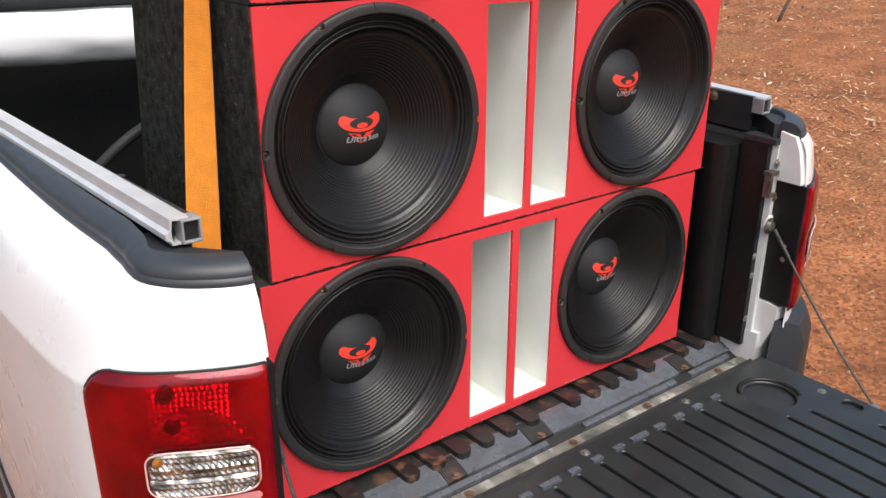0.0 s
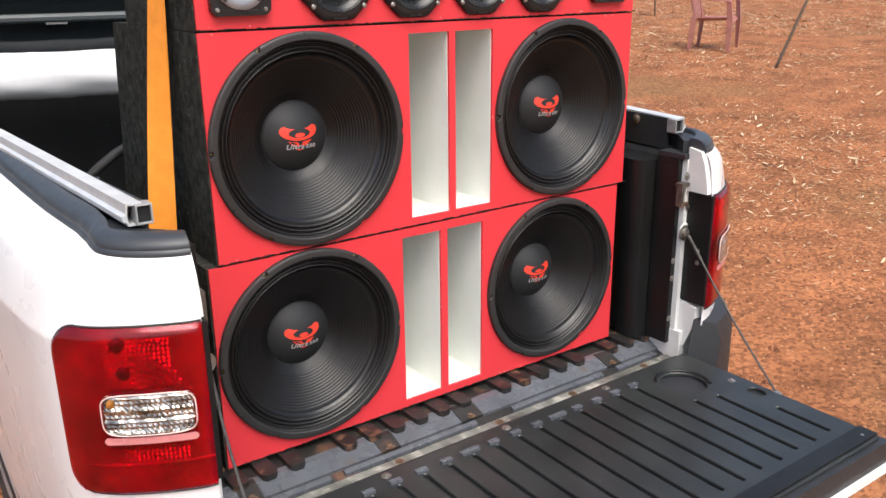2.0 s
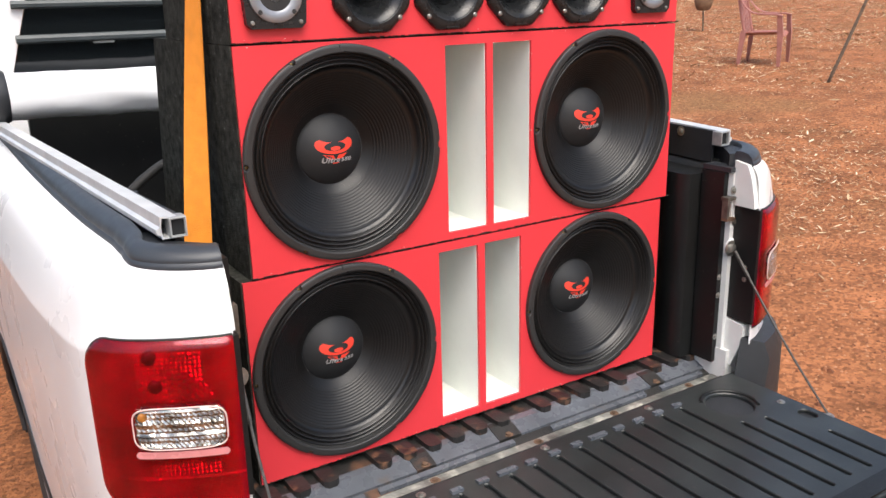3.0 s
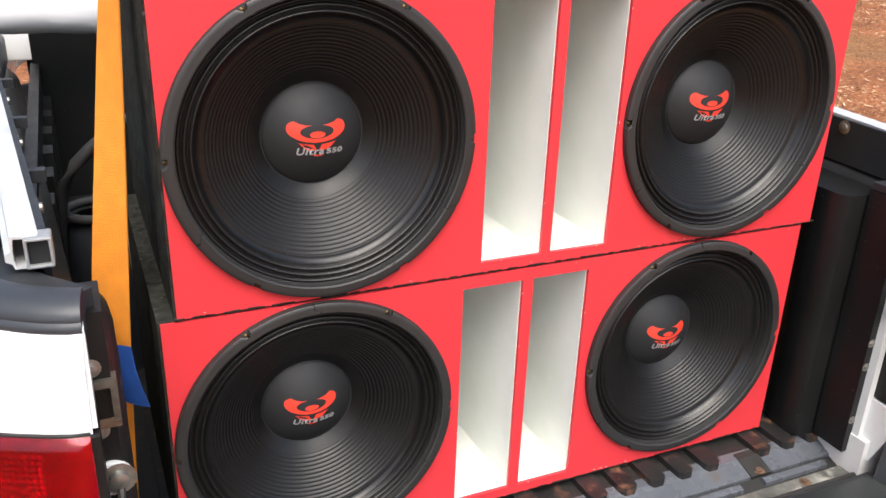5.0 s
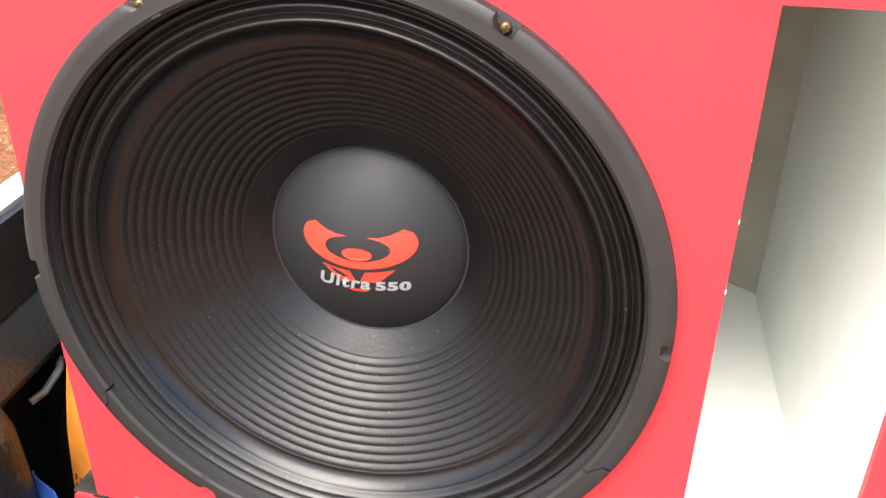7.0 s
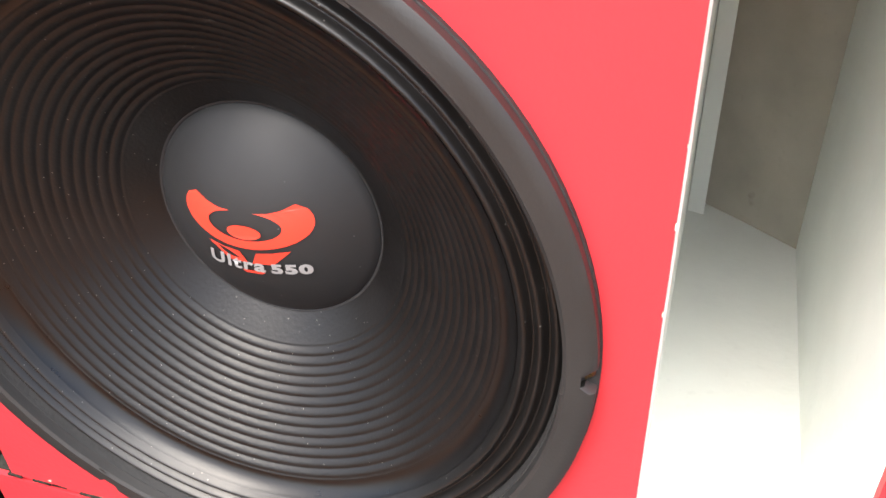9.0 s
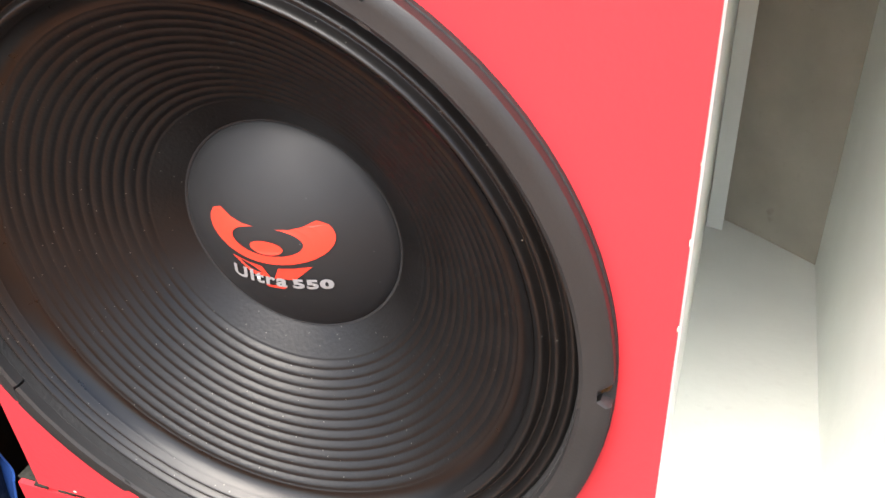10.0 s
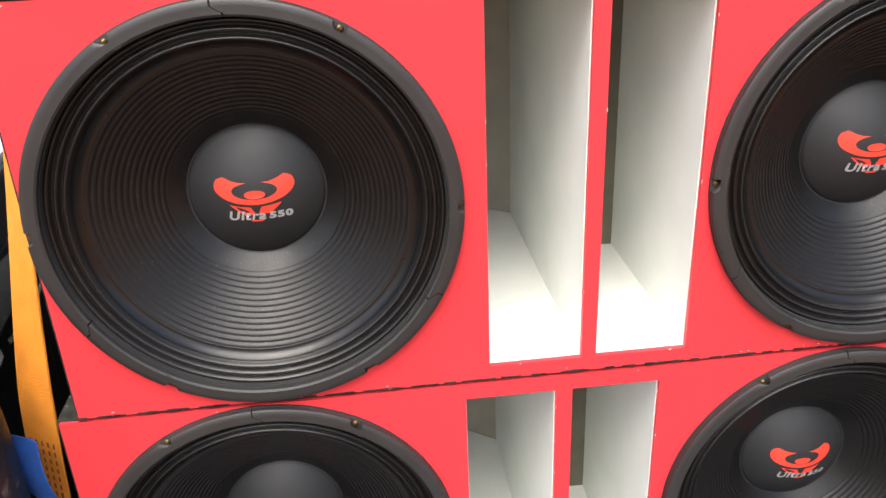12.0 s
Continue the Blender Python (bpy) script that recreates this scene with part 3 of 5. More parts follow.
        part("embossing", bm, GASKET, tw)


horn_box()

# ---- the pickup truck ----
truck = thing("pickup_truck", "white pickup truck with open tailgate, parked on red dirt", "pickup truck")
PLAN = [(0.605, -0.192), (0.630, -0.187), (0.690, -0.160), (0.750, -0.121), (0.785, -0.075), (0.805, -0.010), (0.818, 0.10), (0.832, 0.30), (0.845, 0.70), (0.850, 1.20), (0.850, 1.62)]
INSET = [(0.36, 0.034), (0.55, 0.014), (0.75, 0.004), (0.86, 0.001), (0.95, 0.0), (1.094, 0.0), (1.098, 0.001), (1.13, 0.011), (1.16, 0.022), (1.185, 0.034), (1.20, 0.048), (1.210, 0.066), (1.217, 0.086), (1.222, 0.105), (1.228, 0.128), (1.234, 0.155)]


def spline(points, n):
    """n + 1 points evenly along a Catmull-Rom curve."""
    pts = [Vector(p) for p in points]
    dense = []
    for i in range(len(pts) - 1):
        p0, p1, p2, p3 = pts[max(i - 1, 0)], pts[i], pts[i + 1], pts[min(i + 2, len(pts) - 1)]
        for k in range(24):
            t = k / 24
            dense.append(0.5 * (2 * p1 + (p2 - p0) * t + (2 * p0 - 5 * p1 + 4 * p2 - p3) * t * t + (3 * p1 - p0 - 3 * p2 + p3) * t ** 3))
    dense.append(pts[-1])
    s = [0.0]
    for a, b in zip(dense, dense[1:]):
        s.append(s[-1] + (b - a).length)
    out = []
    j = 0
    for i in range(n + 1):
        want = s[-1] * i / n
        while j < len(s) - 2 and s[j + 1] < want:
            j += 1
        f = (want - s[j]) / (s[j + 1] - s[j])
        out.append(dense[j].lerp(dense[j + 1], f))
    return out, s[-1]


CURVE, CURVE_LEN = spline([(u, y) for u, y in PLAN], 400)


def inset_at(z):
    return float(np.interp(z, [a for a, _ in INSET], [b for _, b in INSET]))


def skin(sgn, s, z, out=0.0):
    """A point of the bed's side at s metres round from the tailgate jamb, at the height z, out metres proud of the paint."""
    f = max(0.0, min(1.0, s / CURVE_LEN)) * 400
    i = min(399, int(f))
    p = CURVE[i].lerp(CURVE[i + 1], f - i)
    d = (CURVE[min(400, i + 3)] - CURVE[max(0, i - 2)]).normalized()
    nrm = Vector((d.y, -d.x))
    k = float(np.interp(s, (0.0, 0.05, 0.10, 0.15, 0.20, 0.26, 0.34), (0.30, 0.31, 0.37, 0.53, 0.73, 0.90, 1.0)))
    p = p + nrm * (out - inset_at(z) * k)
    # the shoulder climbs a little towards the cab
    lift = 0.022 * max(0.0, min(1.1, p.y)) * max(0.0, min(1.0, (z - 1.10) / 0.11))
    return (CX + sgn * p.x, p.y, z + lift)


ARCH = (1.0, 0.41, 0.35)   # wheel arch: y, z, radius


def bed_side(sgn):
    ss = [0, 0.004, 0.012] + [0.012 + (CURVE_LEN - 0.012) * i / 110 for i in range(1, 111)]
    zs = [0.36 + 0.02 * i for i in range(37)] + [1.090, 1.094, 1.098, 1.102, 1.12, 1.14, 1.16, 1.172, 1.185, 1.194, 1.202, 1.209, 1.215, 1.220, 1.2235, 1.2265]
    bm = sheet([[skin(sgn, s, z) for s in ss] for z in zs])
    ay, az, ar = ARCH
    inside = [f for f in bm.faces if math.hypot(f.calc_center_median().y - ay, f.calc_center_median().z - az) < ar and f.calc_center_median().y > 0.3]
    bmesh.ops.delete(bm, geom=inside, context="FACES")
    for v in bm.verts:
        d = math.hypot(v.co.y - ay, v.co.z - az)
        if v.is_boundary and v.co.y > 0.3 and abs(d - ar) < 0.03 and v.co.z > 0.37:
            v.co.y, v.co.z = ay + (v.co.y - ay) * ar / d, az + (v.co.z - az) * ar / d
    # the lower rear corner is cut away above the bumper
    bmesh.ops.delete(bm, geom=[f for f in bm.faces if (f.calc_center_median().z < (0.79 if sgn > 0 else 0.74) and f.calc_center_median().y < -0.06 or f.calc_center_median().z < 0.63 and f.calc_center_median().y < 0.2)], context="FACES")
    thicken(bm, 0.002)
    side = part("bed_side", bm, PAINT, truck, "glossy white bed side panel", smooth=True)
    # wheel well behind the arch
    rows = []
    for i in range(25):
        t = radians(-14 + 208 * i / 24)
        y, z = ay + (ar + 0.004) * math.cos(t), az + (ar + 0.004) * math.sin(t)
        rows.append([(CX + sgn * 0.815, y, z), (CX + sgn * 0.70, y, z), (CX + sgn * 0.668, y, z), (CX + sgn * 0.664, ay + 0.2 * math.cos(t), az + 0.2 * math.sin(t)), (CX + sgn * 0.664, ay, az)])
    part("wheel_well", sheet(rows), RUBBER, side, "black wheel well lining", smooth=True)
    # arch lip
    pts = []
    for i in range(33):
        a = radians(-12 + 204 * i / 32)
        y, z = ay + ar * math.cos(a), az + ar * math.sin(a)
        i2 = min(range(401), key=lambda k: abs(CURVE[k].y - y) + (9 if k < 120 else 0))
        pts.append((CX + sgn * (CURVE[i2].x - inset_at(z) - 0.004), y, z))
    part("arch_lip", tube(pts, 0.010, 8), BLACK_PLASTIC, side, "black plastic wheel arch lip", smooth=True)
    # plastic capping along the top edge, round the rear corner to the jamb
    rows = []
    for i in range(111):
        s = (CURVE_LEN - 0.28) * i / 110
        row = []
        wide = float(np.interp(s, (0.0, 0.12, 0.26), (0.044, 0.042, 0.034)))
        tall = float(np.interp(s, (0.0, 0.12, 0.34), (1.0, 1.05, 1.32)))
        for out, up in ((0.0005, -0.007), (0.0035, -0.0055), (0.0050, -0.0005), (0.0035, 0.0045), (0.0008, 0.0065), (0.0012, 0.0095), (-0.05 * wide, 0.0155), (-0.22 * wide, 0.0215), (-0.48 * wide, 0.0250), (-0.75 * wide, 0.0262), (-0.93 * wide, 0.0245), (-wide, 0.018), (-wide, -0.020)):
            x, y, z = skin(sgn, s, 1.222, out)
            row.append((x, y, z + up * tall))
        rows.append(row)
    bm = sheet(rows)
    for r in (rows[0], rows[-1]):
        bm.faces.new([bm.verts.new(p) for p in r])
    part("bed_rail_cap", bm, RAIL_CAP, side, "satin black plastic bed rail cap", smooth=True)
    plate = [(0.588, -0.110), (0.600, -0.120), (0.640, -0.108), (0.668, -0.080), (0.682, -0.030), (0.684, 0.03), (0.648, 0.03), (0.644, -0.045), (0.622, -0.072)]
    part("corner_plate", prism([(CX + sgn * u, y) for u, y in plate], 1.205, 1.2405, "z"), BLACK_PLASTIC, side, "dusty black rubber corner plate", bevel=0.004, smooth=True)
    return side


def tail_lamp(sgn):
    """Wrap-round rear lamp following the body's corner: red lens over prisms with a clear window."""
    lamp = new("tail_lamp")
    lamp.parent = truck
    lamp["label"] = "red tail lamp with clear reversing window"
    S1, Z0, Z1 = 0.233, 0.842, 1.125

    def spot(a, b, out):
        return skin(sgn, 0.002 + a * S1, Z0 + b * (Z1 - Z0), out)


    def outline_grid(n, m, depth):
        rows = []
        for j in range(m + 1):
            b = j / m
            x1 = 1.0
            r = 0.17 * (Z1 - Z0) / S1
            e = min(b, 1 - b)
            if e < 0.17:
                x1 = 1 - r + r * math.sqrt(max(0.0, 1 - ((0.17 - e) / 0.17) ** 2))
            row = []
            for i in range(n + 1):
                a = x1 * i / n
                edge = min((x1 - a) * S1, a * S1 + 0.004, b * (Z1 - Z0), (1 - b) * (Z1 - Z0))
                row.append(spot(a, b, depth(a, b, max(0.0, edge))))
            rows.append(row)
        return rows

    # reflector with rows of small prisms
    def back(a, b, e):
        d = 0.002
        i, j = round(a * 70), round(b * 80)
        swirl = math.hypot((a - 0.40) * 0.95, (b - 0.60) * 1.15)
        if b > 0.64 and swirl < 0.25 and 0.10 < a < 0.72:
            d += 0.0016 * (1 + math.sin(swirl * 150.0)) + (0.0022 if i % 2 and a < 0.42 else 0.0)
        elif 0.20 < a < 0.62 and 0.74 < b < 0.93 or 0.14 < a < 0.60 and 0.20 < b < 0.30:
            d += 0.0034 if i % 2 and j % 2 else 0.0
        elif b < 0.19:
            d += 0.004 * (b / 0.19) * (0.4 + 0.6 * (a > 0.55))
        elif a > 0.74:
            d += 0.006 * (a - 0.74) / 0.26
        return d if e > 0.002 else 0.001
    part("reflector", sheet(outline_grid(70, 80, back)), RED_BACK, lamp, "red prism reflector", smooth=False)
    bm = sheet(outline_grid(48, 40, lambda a, b, e: 0.0015 + 0.0105 * min(1.0, e / 0.010) ** 0.5))
    lens = part("lens", thicken(bm, 0.0015), RED_LENS, lamp, "glossy red lamp lens", smooth=True)
    lens.visible_shadow = False
    for ca, cb in ((0.52, 0.90), (0.50, 0.74)):
        x, y, z = spot(ca, cb, 0.003)
        part("bulb", lathe([(0.0, -0.006), (0.006, -0.0052), (0.0105, -0.002), (0.012, 0.002)], 20, at=(x, y, z)), BULB, lamp, "dark bulb behind the lens", smooth="all")
    edge = [spot(a, 0.004, 0.003) for a in np.linspace(0, 0.80, 12)] + [spot(0.80 + 0.2 * math.sin(t), 0.17 - 0.17 * math.cos(t), 0.003) for t in np.linspace(0.1, 1.57, 8)] + [spot(0.80 + 0.2 * math.cos(t), 0.83 + 0.17 * math.sin(t), 0.003) for t in np.linspace(0, 1.5, 8)] + [spot(a, 0.997, 0.003) for a in np.linspace(0.80, 0, 12)]
    part("lamp_gasket", tube(edge, 0.0019, 6), RUBBER, lamp, smooth="all")
    # clear window, pink bar under it
    def facet(i, j):
        return 1.0 if j % 5 == 0 else 0.6 * (i % 2) * (j % 2) + 0.9 * abs(noise.noise((i * 0.22, j * 0.16, 1.5)))

    def panel(a0, a1, b0, b1, out, n=14, m=8, r=0.25, wob=0.0):
        rows = []
        for j in range(m + 1):
            b = j / m
            e = min(b, 1 - b)
            trim = 0.0 if e >= r else 0.5 * r * (1 - math.sqrt(max(0.0, 1 - ((r - e) / r) ** 2)))
            rows.append([spot(a0 + (a1 - a0) * (trim * 0.5 + (1 - trim) * i / n), b0 + (b1 - b0) * b, out + wob * facet(i, j)) for i in range(n + 1)])
        return sheet(rows)
    part("window_reflector", panel(0.098, 0.645, 0.402, 0.624, 0.0125, 34, 16, wob=0.0036), LENS_IN, lamp, "faceted silver reflector")
    win = part("window", thicken(panel(0.088, 0.655, 0.392, 0.634, 0.0175), 0.0012), CLEAR_LENS, lamp, "clear reversing lamp window", smooth=True)
    win.visible_shadow = False
    rim = []
    for i in range(60):
        a = 2 * math.pi * i / 60
        c, s = math.cos(a), math.sin(a)
        sq = (abs(c) ** 5 + abs(s) ** 5) ** -0.2
        rim.append(spot(0.3715 + 0.284 * c * sq, 0.513 + 0.121 * s * sq, 0.0165))
    part("window_rim", tube(rim + rim[:2], 0.0013, 6, ends=False), mat("pale_plastic_rim", (0.66, 0.50, 0.46), 0.3, var=0.1), lamp, smooth="all")
    part("light_bar", thicken(panel(0.088, 0.66, 0.338, 0.378, 0.0155, m=3, r=0.1), 0.002), mat("pale_red_bar", (0.62, 0.24, 0.24), 0.25, var=0.08), lamp, "pale pink reflector bar", smooth=True)
    x, y, z = spot(0.59, 0.585, 0.0150)
    part("amber_bulb", lathe([(0.0, -0.0024), (0.005, -0.002), (0.008, 0.0)], 18, at=(x, y, z)), mat("amber_bulb_glass", (0.35, 0.14, 0.03), 0.2, var=0.3, scale=90), lamp, "amber bulb", smooth="all")
    # black backing that closes the lamp towards the jamb
    a, b = sorted((CX + sgn * 0.5985, CX + sgn * 0.607))
    part("lamp_housing", slab(a, b, -0.196, -0.126, 0.852, 1.122), LINER, lamp, "black lamp housing side", bevel=0.005)
    for z in (0.955, 0.985):
        bolt(lamp, (CX + sgn * 0.5985, -0.168, z), 0.004, axis="x", sgn=-sgn)
    return lamp


def bolt(parent, at, r=0.009, axis="y", sgn=-1, material=ZINC, label=""):
    d = sgn
    bm = lathe([(0.0, d * r * 0.75), (r * 0.55, d * r * 0.72), (r * 0.86, d * r * 0.6), (r * 0.9, d * r * 0.15), (r * 1.5, d * r * 0.12), (r * 1.5, 0.0)], 16, axis=axis, at=at)
    return part("bolt", bm, material, parent, label, smooth=True)


def jamb(sgn):
    X = lambda u: CX + sgn * u
    def blk(u0, u1, *r):
        a, b = sorted((X(u0), X(u1)))
        return slab(a, b, *r)
    j = part("tailgate_jamb", blk(0.586 if sgn > 0 else 0.582, 0.616, -0.128, -0.05, 0.70, 1.200 if sgn > 0 else 1.221), PAINT_IN if sgn > 0 else LINER, truck, "scuffed white tailgate jamb" if sgn > 0 else "scuffed dark tailgate jamb", bevel=0.008 if sgn > 0 else 0.013, seg=4, smooth=True)
    # white return of the body skin over the lamp, and the bent white corner under it
    X0 = 0.590 if sgn > 0 else 0.5995
    U1 = 0.620 if sgn > 0 else 0.609
    part("jamb_flange", prism([(-0.126, 1.126), (-0.186, 1.126), (-0.183, 1.150), (-0.172, 1.195), (-0.160, 1.221), (-0.126, 1.228)], *sorted((X(X0), X(U1))), "x"), PAINT_IN, j, "white returned edge of the body", bevel=0.005, seg=3, smooth=True)
    part("jamb_corner", prism([(-0.126, 0.735), (-0.150, 0.735), (-0.176, 0.800), (-0.176, 0.842), (-0.150, 0.848), (-0.126, 0.848)], *sorted((X(0.596), X(0.640))), "x"), PAINT_IN, j, "bent white lower corner", bevel=0.008, seg=3, smooth=True)
    if sgn > 0:
        part("jamb_seal", blk(0.572 if sgn > 0 else 0.568, 0.587, -0.114, -0.05, 0.735, 1.199 if sgn > 0 else 1.168), LINER, j, "black rubber seal", bevel=0.004)
    if sgn > 0:
        part("jamb_cap", blk(0.574, 0.612, -0.128, -0.05, 1.2005, 1.212), BLACK_PLASTIC, j, "dark grey taped rubber cap", bevel=0.0095, seg=4, smooth=True)
    part("jamb_foot", blk(0.584, 0.645, -0.146, -0.07, 0.665, 0.772), PAINT_IN, j, "scuffed white sill corner", bevel=0.012, smooth=True)
    for z in (0.80, 0.905, 0.95):
        bolt(j, (X(0.579), -0.114, z) if sgn > 0 else (X(0.588), -0.128, z), 0.005)
    bolt(j, (X(0.588 if sgn > 0 else 0.600), -0.129, 1.160), 0.007)
    bolt(j, (X(0.600), -0.129, 1.085), 0.007)
    o = 0.014 if sgn < 0 else 0.0
    # striker: bent steel plate with a loop
    st = part("striker", blk(0.563 + o, 0.594 + o, -0.136, -0.116, 1.138, 1.146), STRIKER, j, "worn tailgate striker", bevel=0.002)
    part("striker_arm", blk(0.563 + o, 0.570 + o, -0.136, -0.120, 1.098, 1.138), STRIKER, st, bevel=0.002)
    part("striker_foot", blk(0.563 + o, 0.592 + o, -0.136, -0.120, 1.091, 1.098), RUSTY, st, bevel=0.002)
    # cable anchor and cable
    part("anchor_collar", lathe([(0.0, -0.1325), (0.019, -0.1325), (0.0215, -0.1305), (0.0215, -0.1275)], 28, at=(X(0.594), 0, 1.024)), PAINT_IN, j, "raised white collar round the anchor", smooth=True)
    bolt(j, (X(0.588), -0.1325, 1.024), 0.0125, label="zinc cable anchor bolt")
    top, end = Vector((X(0.587), -0.146, 1.020)), Vector((X(0.585), -0.418, 0.722))
    pts = [top.lerp(end, t) + Vector((sgn * 0.010 * math.sin(math.pi * t), 0, -0.022 * math.sin(math.pi * t))) for t in [i / 14 for i in range(15)]]
    cab = part("tailgate_cable", tube(pts, 0.0026, 8), CABLE, truck, "thin steel tailgate cable", smooth=True)
    part("cable_sleeve", tube([pts[0], pts[1], pts[2]], 0.0042, 8), CABLE, cab, smooth=True)
    # liner column beside the jamb
    prof = [(0.532, -0.026), (0.542, -0.042), (0.604, -0.050), (0.616, -0.056), (0.645, -0.056), (0.645, 0.11), (0.610, 0.10), (0.570, 0.070), (0.534, 0.02)]
    if sgn < 0:
        bm = lathe([(0.0, 1.193), (0.012, 1.192), (0.021, 1.187), (0.028, 1.175), (0.0315, 1.155), (0.033, 1.10), (0.033, 0.73)], 40, axis="z")
        for v in bm.verts:
            v.co = Vector((X(0.603) + v.co.x, -0.015 + 1.7 * v.co.y, v.co.z))
        part("liner_column", bm, LEDGE, truck, "scuffed black moulded liner column", smooth=True)
        return
    part("liner_column", prism([(X(u + (0.030 if sgn < 0 else 0.0)), y) for u, y in prof], 0.73, 1.188, "z"), LINER, truck, "scuffed black moulded liner column", bevel=0.026, seg=5, smooth=True)


for sgn in (-1, 1):
    bed_side(sgn)
    tail_lamp(sgn)
    jamb(sgn)


def rail_drift(y):
    """How far the cover rail runs outwards at y."""
    return -0.010 + 0.110 * (y + 0.05) / 1.25


def bed():
    floor_liner = part("bed_floor", slab(CX - 0.645, CX + 0.645, -0.045, 1.36, 0.69, 0.719), LINER_DIRTY, truck, "dusty black ribbed bed floor liner")
    for k in range(-10, 11):
        x = 0.309 + 0.0575 * k
        if k in (1, -6, 7):
            continue
        part("floor_rib", prism([(x - 0.0165, -0.040), (x - 0.0150, -0.050), (x - 0.0085, -0.0555), (x + 0.0085, -0.0555), (x + 0.0150, -0.050), (x + 0.0165, -0.040), (x + 0.019, 1.34), (x - 0.019, 1.34)], 0.704, 0.7305, "z"), RIB, floor_liner, bevel=0.006, seg=3, smooth=True)
    for a, b in ((-0.27, -0.05), (-0.02, 0.30), (0.40, 0.68), (0.73, 0.87)):
        part("lip_bead", prism([(-0.103, 0.694), (-0.092, 0.697), (-0.092, 0.7075), (-0.103, 0.7045)], a, b, "x"), LIP, floor_liner, bevel=0.004)
    lip = part("bed_lip", prism([(-0.084, 0.68), (-0.050, 0.68), (-0.030, 0.7205), (-0.048, 0.7195), (-0.084, 0.7078)], CX - 0.60, CX + 0.60, "x"), LIP, truck, "smooth grey-black liner lip", bevel=0.003)
    part("lip_edge", prism([(-0.1085, 0.68), (-0.0845, 0.68), (-0.0845, 0.7030), (-0.1085, 0.6960)], CX - 0.60, CX + 0.60, "x"), LINER_DIRTY, lip, "dusty black lower edge of the lip", bevel=0.002)
    for x, w in ((0.300, 0.028), (0.094, 0.022), (0.734, 0.022), (-0.20, 0.020)):
        part("lip_recess", prism([(-0.0855, 0.690), (-0.040, 0.700), (-0.036, 0.7222), (-0.050, 0.7212), (-0.0855, 0.7094)], x - w, x + w, "x"), LINER_DIRTY, lip, "dusty recess round a bolt", bevel=0.002)
        bolt(lip, (x, -0.078, 0.711), 0.007, axis="z", sgn=1, material=RUSTY)
    sill = part("bed_sill", slab(CX - 0.60, CX + 0.60, -0.152, -0.109, 0.66, 0.7000), SEAL, truck, "worn dusty grey metal sill", bevel=0.004)
    part("sill_seal", tube([(CX - 0.59, -0.140, 0.702), (CX, -0.141, 0.702), (CX + 0.59, -0.140, 0.702)], 0.005, 8), RUBBER, sill)
    for x in (0.09, 0.345, 0.56, 0.80, -0.16):
        bolt(sill, (x, -0.122, 0.7000), 0.007, axis="z", sgn=1, material=RUSTY)
    # walls of the liner
    for sgn in (-1, 1):
        X = lambda u: CX + sgn * u
        a, b = sorted((X(0.645), X(0.665)))
        wall = part("bed_wall", slab(a, b, -0.03, 1.37, 0.69, 1.205), LINER, truck, "black moulded bed liner wall", bevel=0.004)
        led = part("liner_ledge", prism([(0.700, 1.214), (0.640, 1.211), (0.630, 1.205), (0.604, 1.176), (0.600, 1.165), (0.604, 1.156), (0.650, 1.150), (0.700, 1.150)], -0.040, 1.37, "y"), LEDGE, wall, "pebbled sloping ledge of the liner", bevel=0.005, smooth=True)
        for v in led.data.vertices:
            v.co.x = X(v.co.x + 0.75 * (rail_drift(v.co.y) + 0.012))
        led.data.flip_normals() if sgn < 0 else None
        for k in range(8):
            y = 0.13 + 0.15 * k
            a, b = sorted((X(0.628), X(0.648)))
            part("liner_rib", slab(a, b, y, y + 0.06, 0.80, 1.15), LINER, wall, bevel=0.012, seg=3, smooth=True)
        for k in range(14):
            y = 0.09 + 0.086 * k
            d = 0.75 * (rail_drift(y) + 0.012)
            pts = [(X(0.612 + d), y, 1.128), (X(0.606 + d), y + 0.012, 1.131), (X(0.606 + d), y + 0.036, 1.139), (X(0.612 + d), y + 0.046, 1.142)]
            # pale grey rod stands for the shine on a slot's lower edge
            part("tie_slot", tube(pts, 0.0034, 8), SEAL, wall, smooth=True)
        # wheel house in the bed
        rows = []
        for i in range(17):
            t = math.pi * i / 16
            y, z = ARCH[0] - 0.33 * math.cos(t), 0.72 + 0.23 * math.sin(t)
            rows.append([(X(0.66), y, z), (X(0.50), y, z), (X(0.475), y, z - 0.02), (X(0.47), y, 0.72)])
        part("wheel_house", sheet(rows), LINER, wall, smooth=True)
        # aluminium cover rail with its dark flange
        a, b = sorted((X(0.6325), X(0.6405)))
        fl = part("rail_flange", slab(a, b, -0.030, 1.30, 1.205, 1.279), BLACK_PLASTIC, truck, "dark steel rail flange", bevel=0.002)
        for v in fl.data.vertices:
            v.co.x += sgn * rail_drift(v.co.y)
        rail = part("cover_rail", bmesh.new(), ALU, truck, "dull aluminium tonneau rail with open end")
        me = rail.data
        prof = [(0.641, 1.246), (0.641, 1.280), (0.668, 1.282), (0.669, 1.266), (0.675, 1.262), (0.675, 1.255), (0.669, 1.252), (0.667, 1.246)]
        inner = [(0.644, 1.249), (0.644, 1.277), (0.665, 1.279), (0.667, 1.266), (0.667, 1.262), (0.667, 1.256), (0.666, 1.252), (0.665, 1.249)]
        bm = bmesh.new()
        loops = []
        for y in (-0.052, 1.20):
            drift, up = rail_drift(y), 0.024 * (y + 0.02) / 1.2
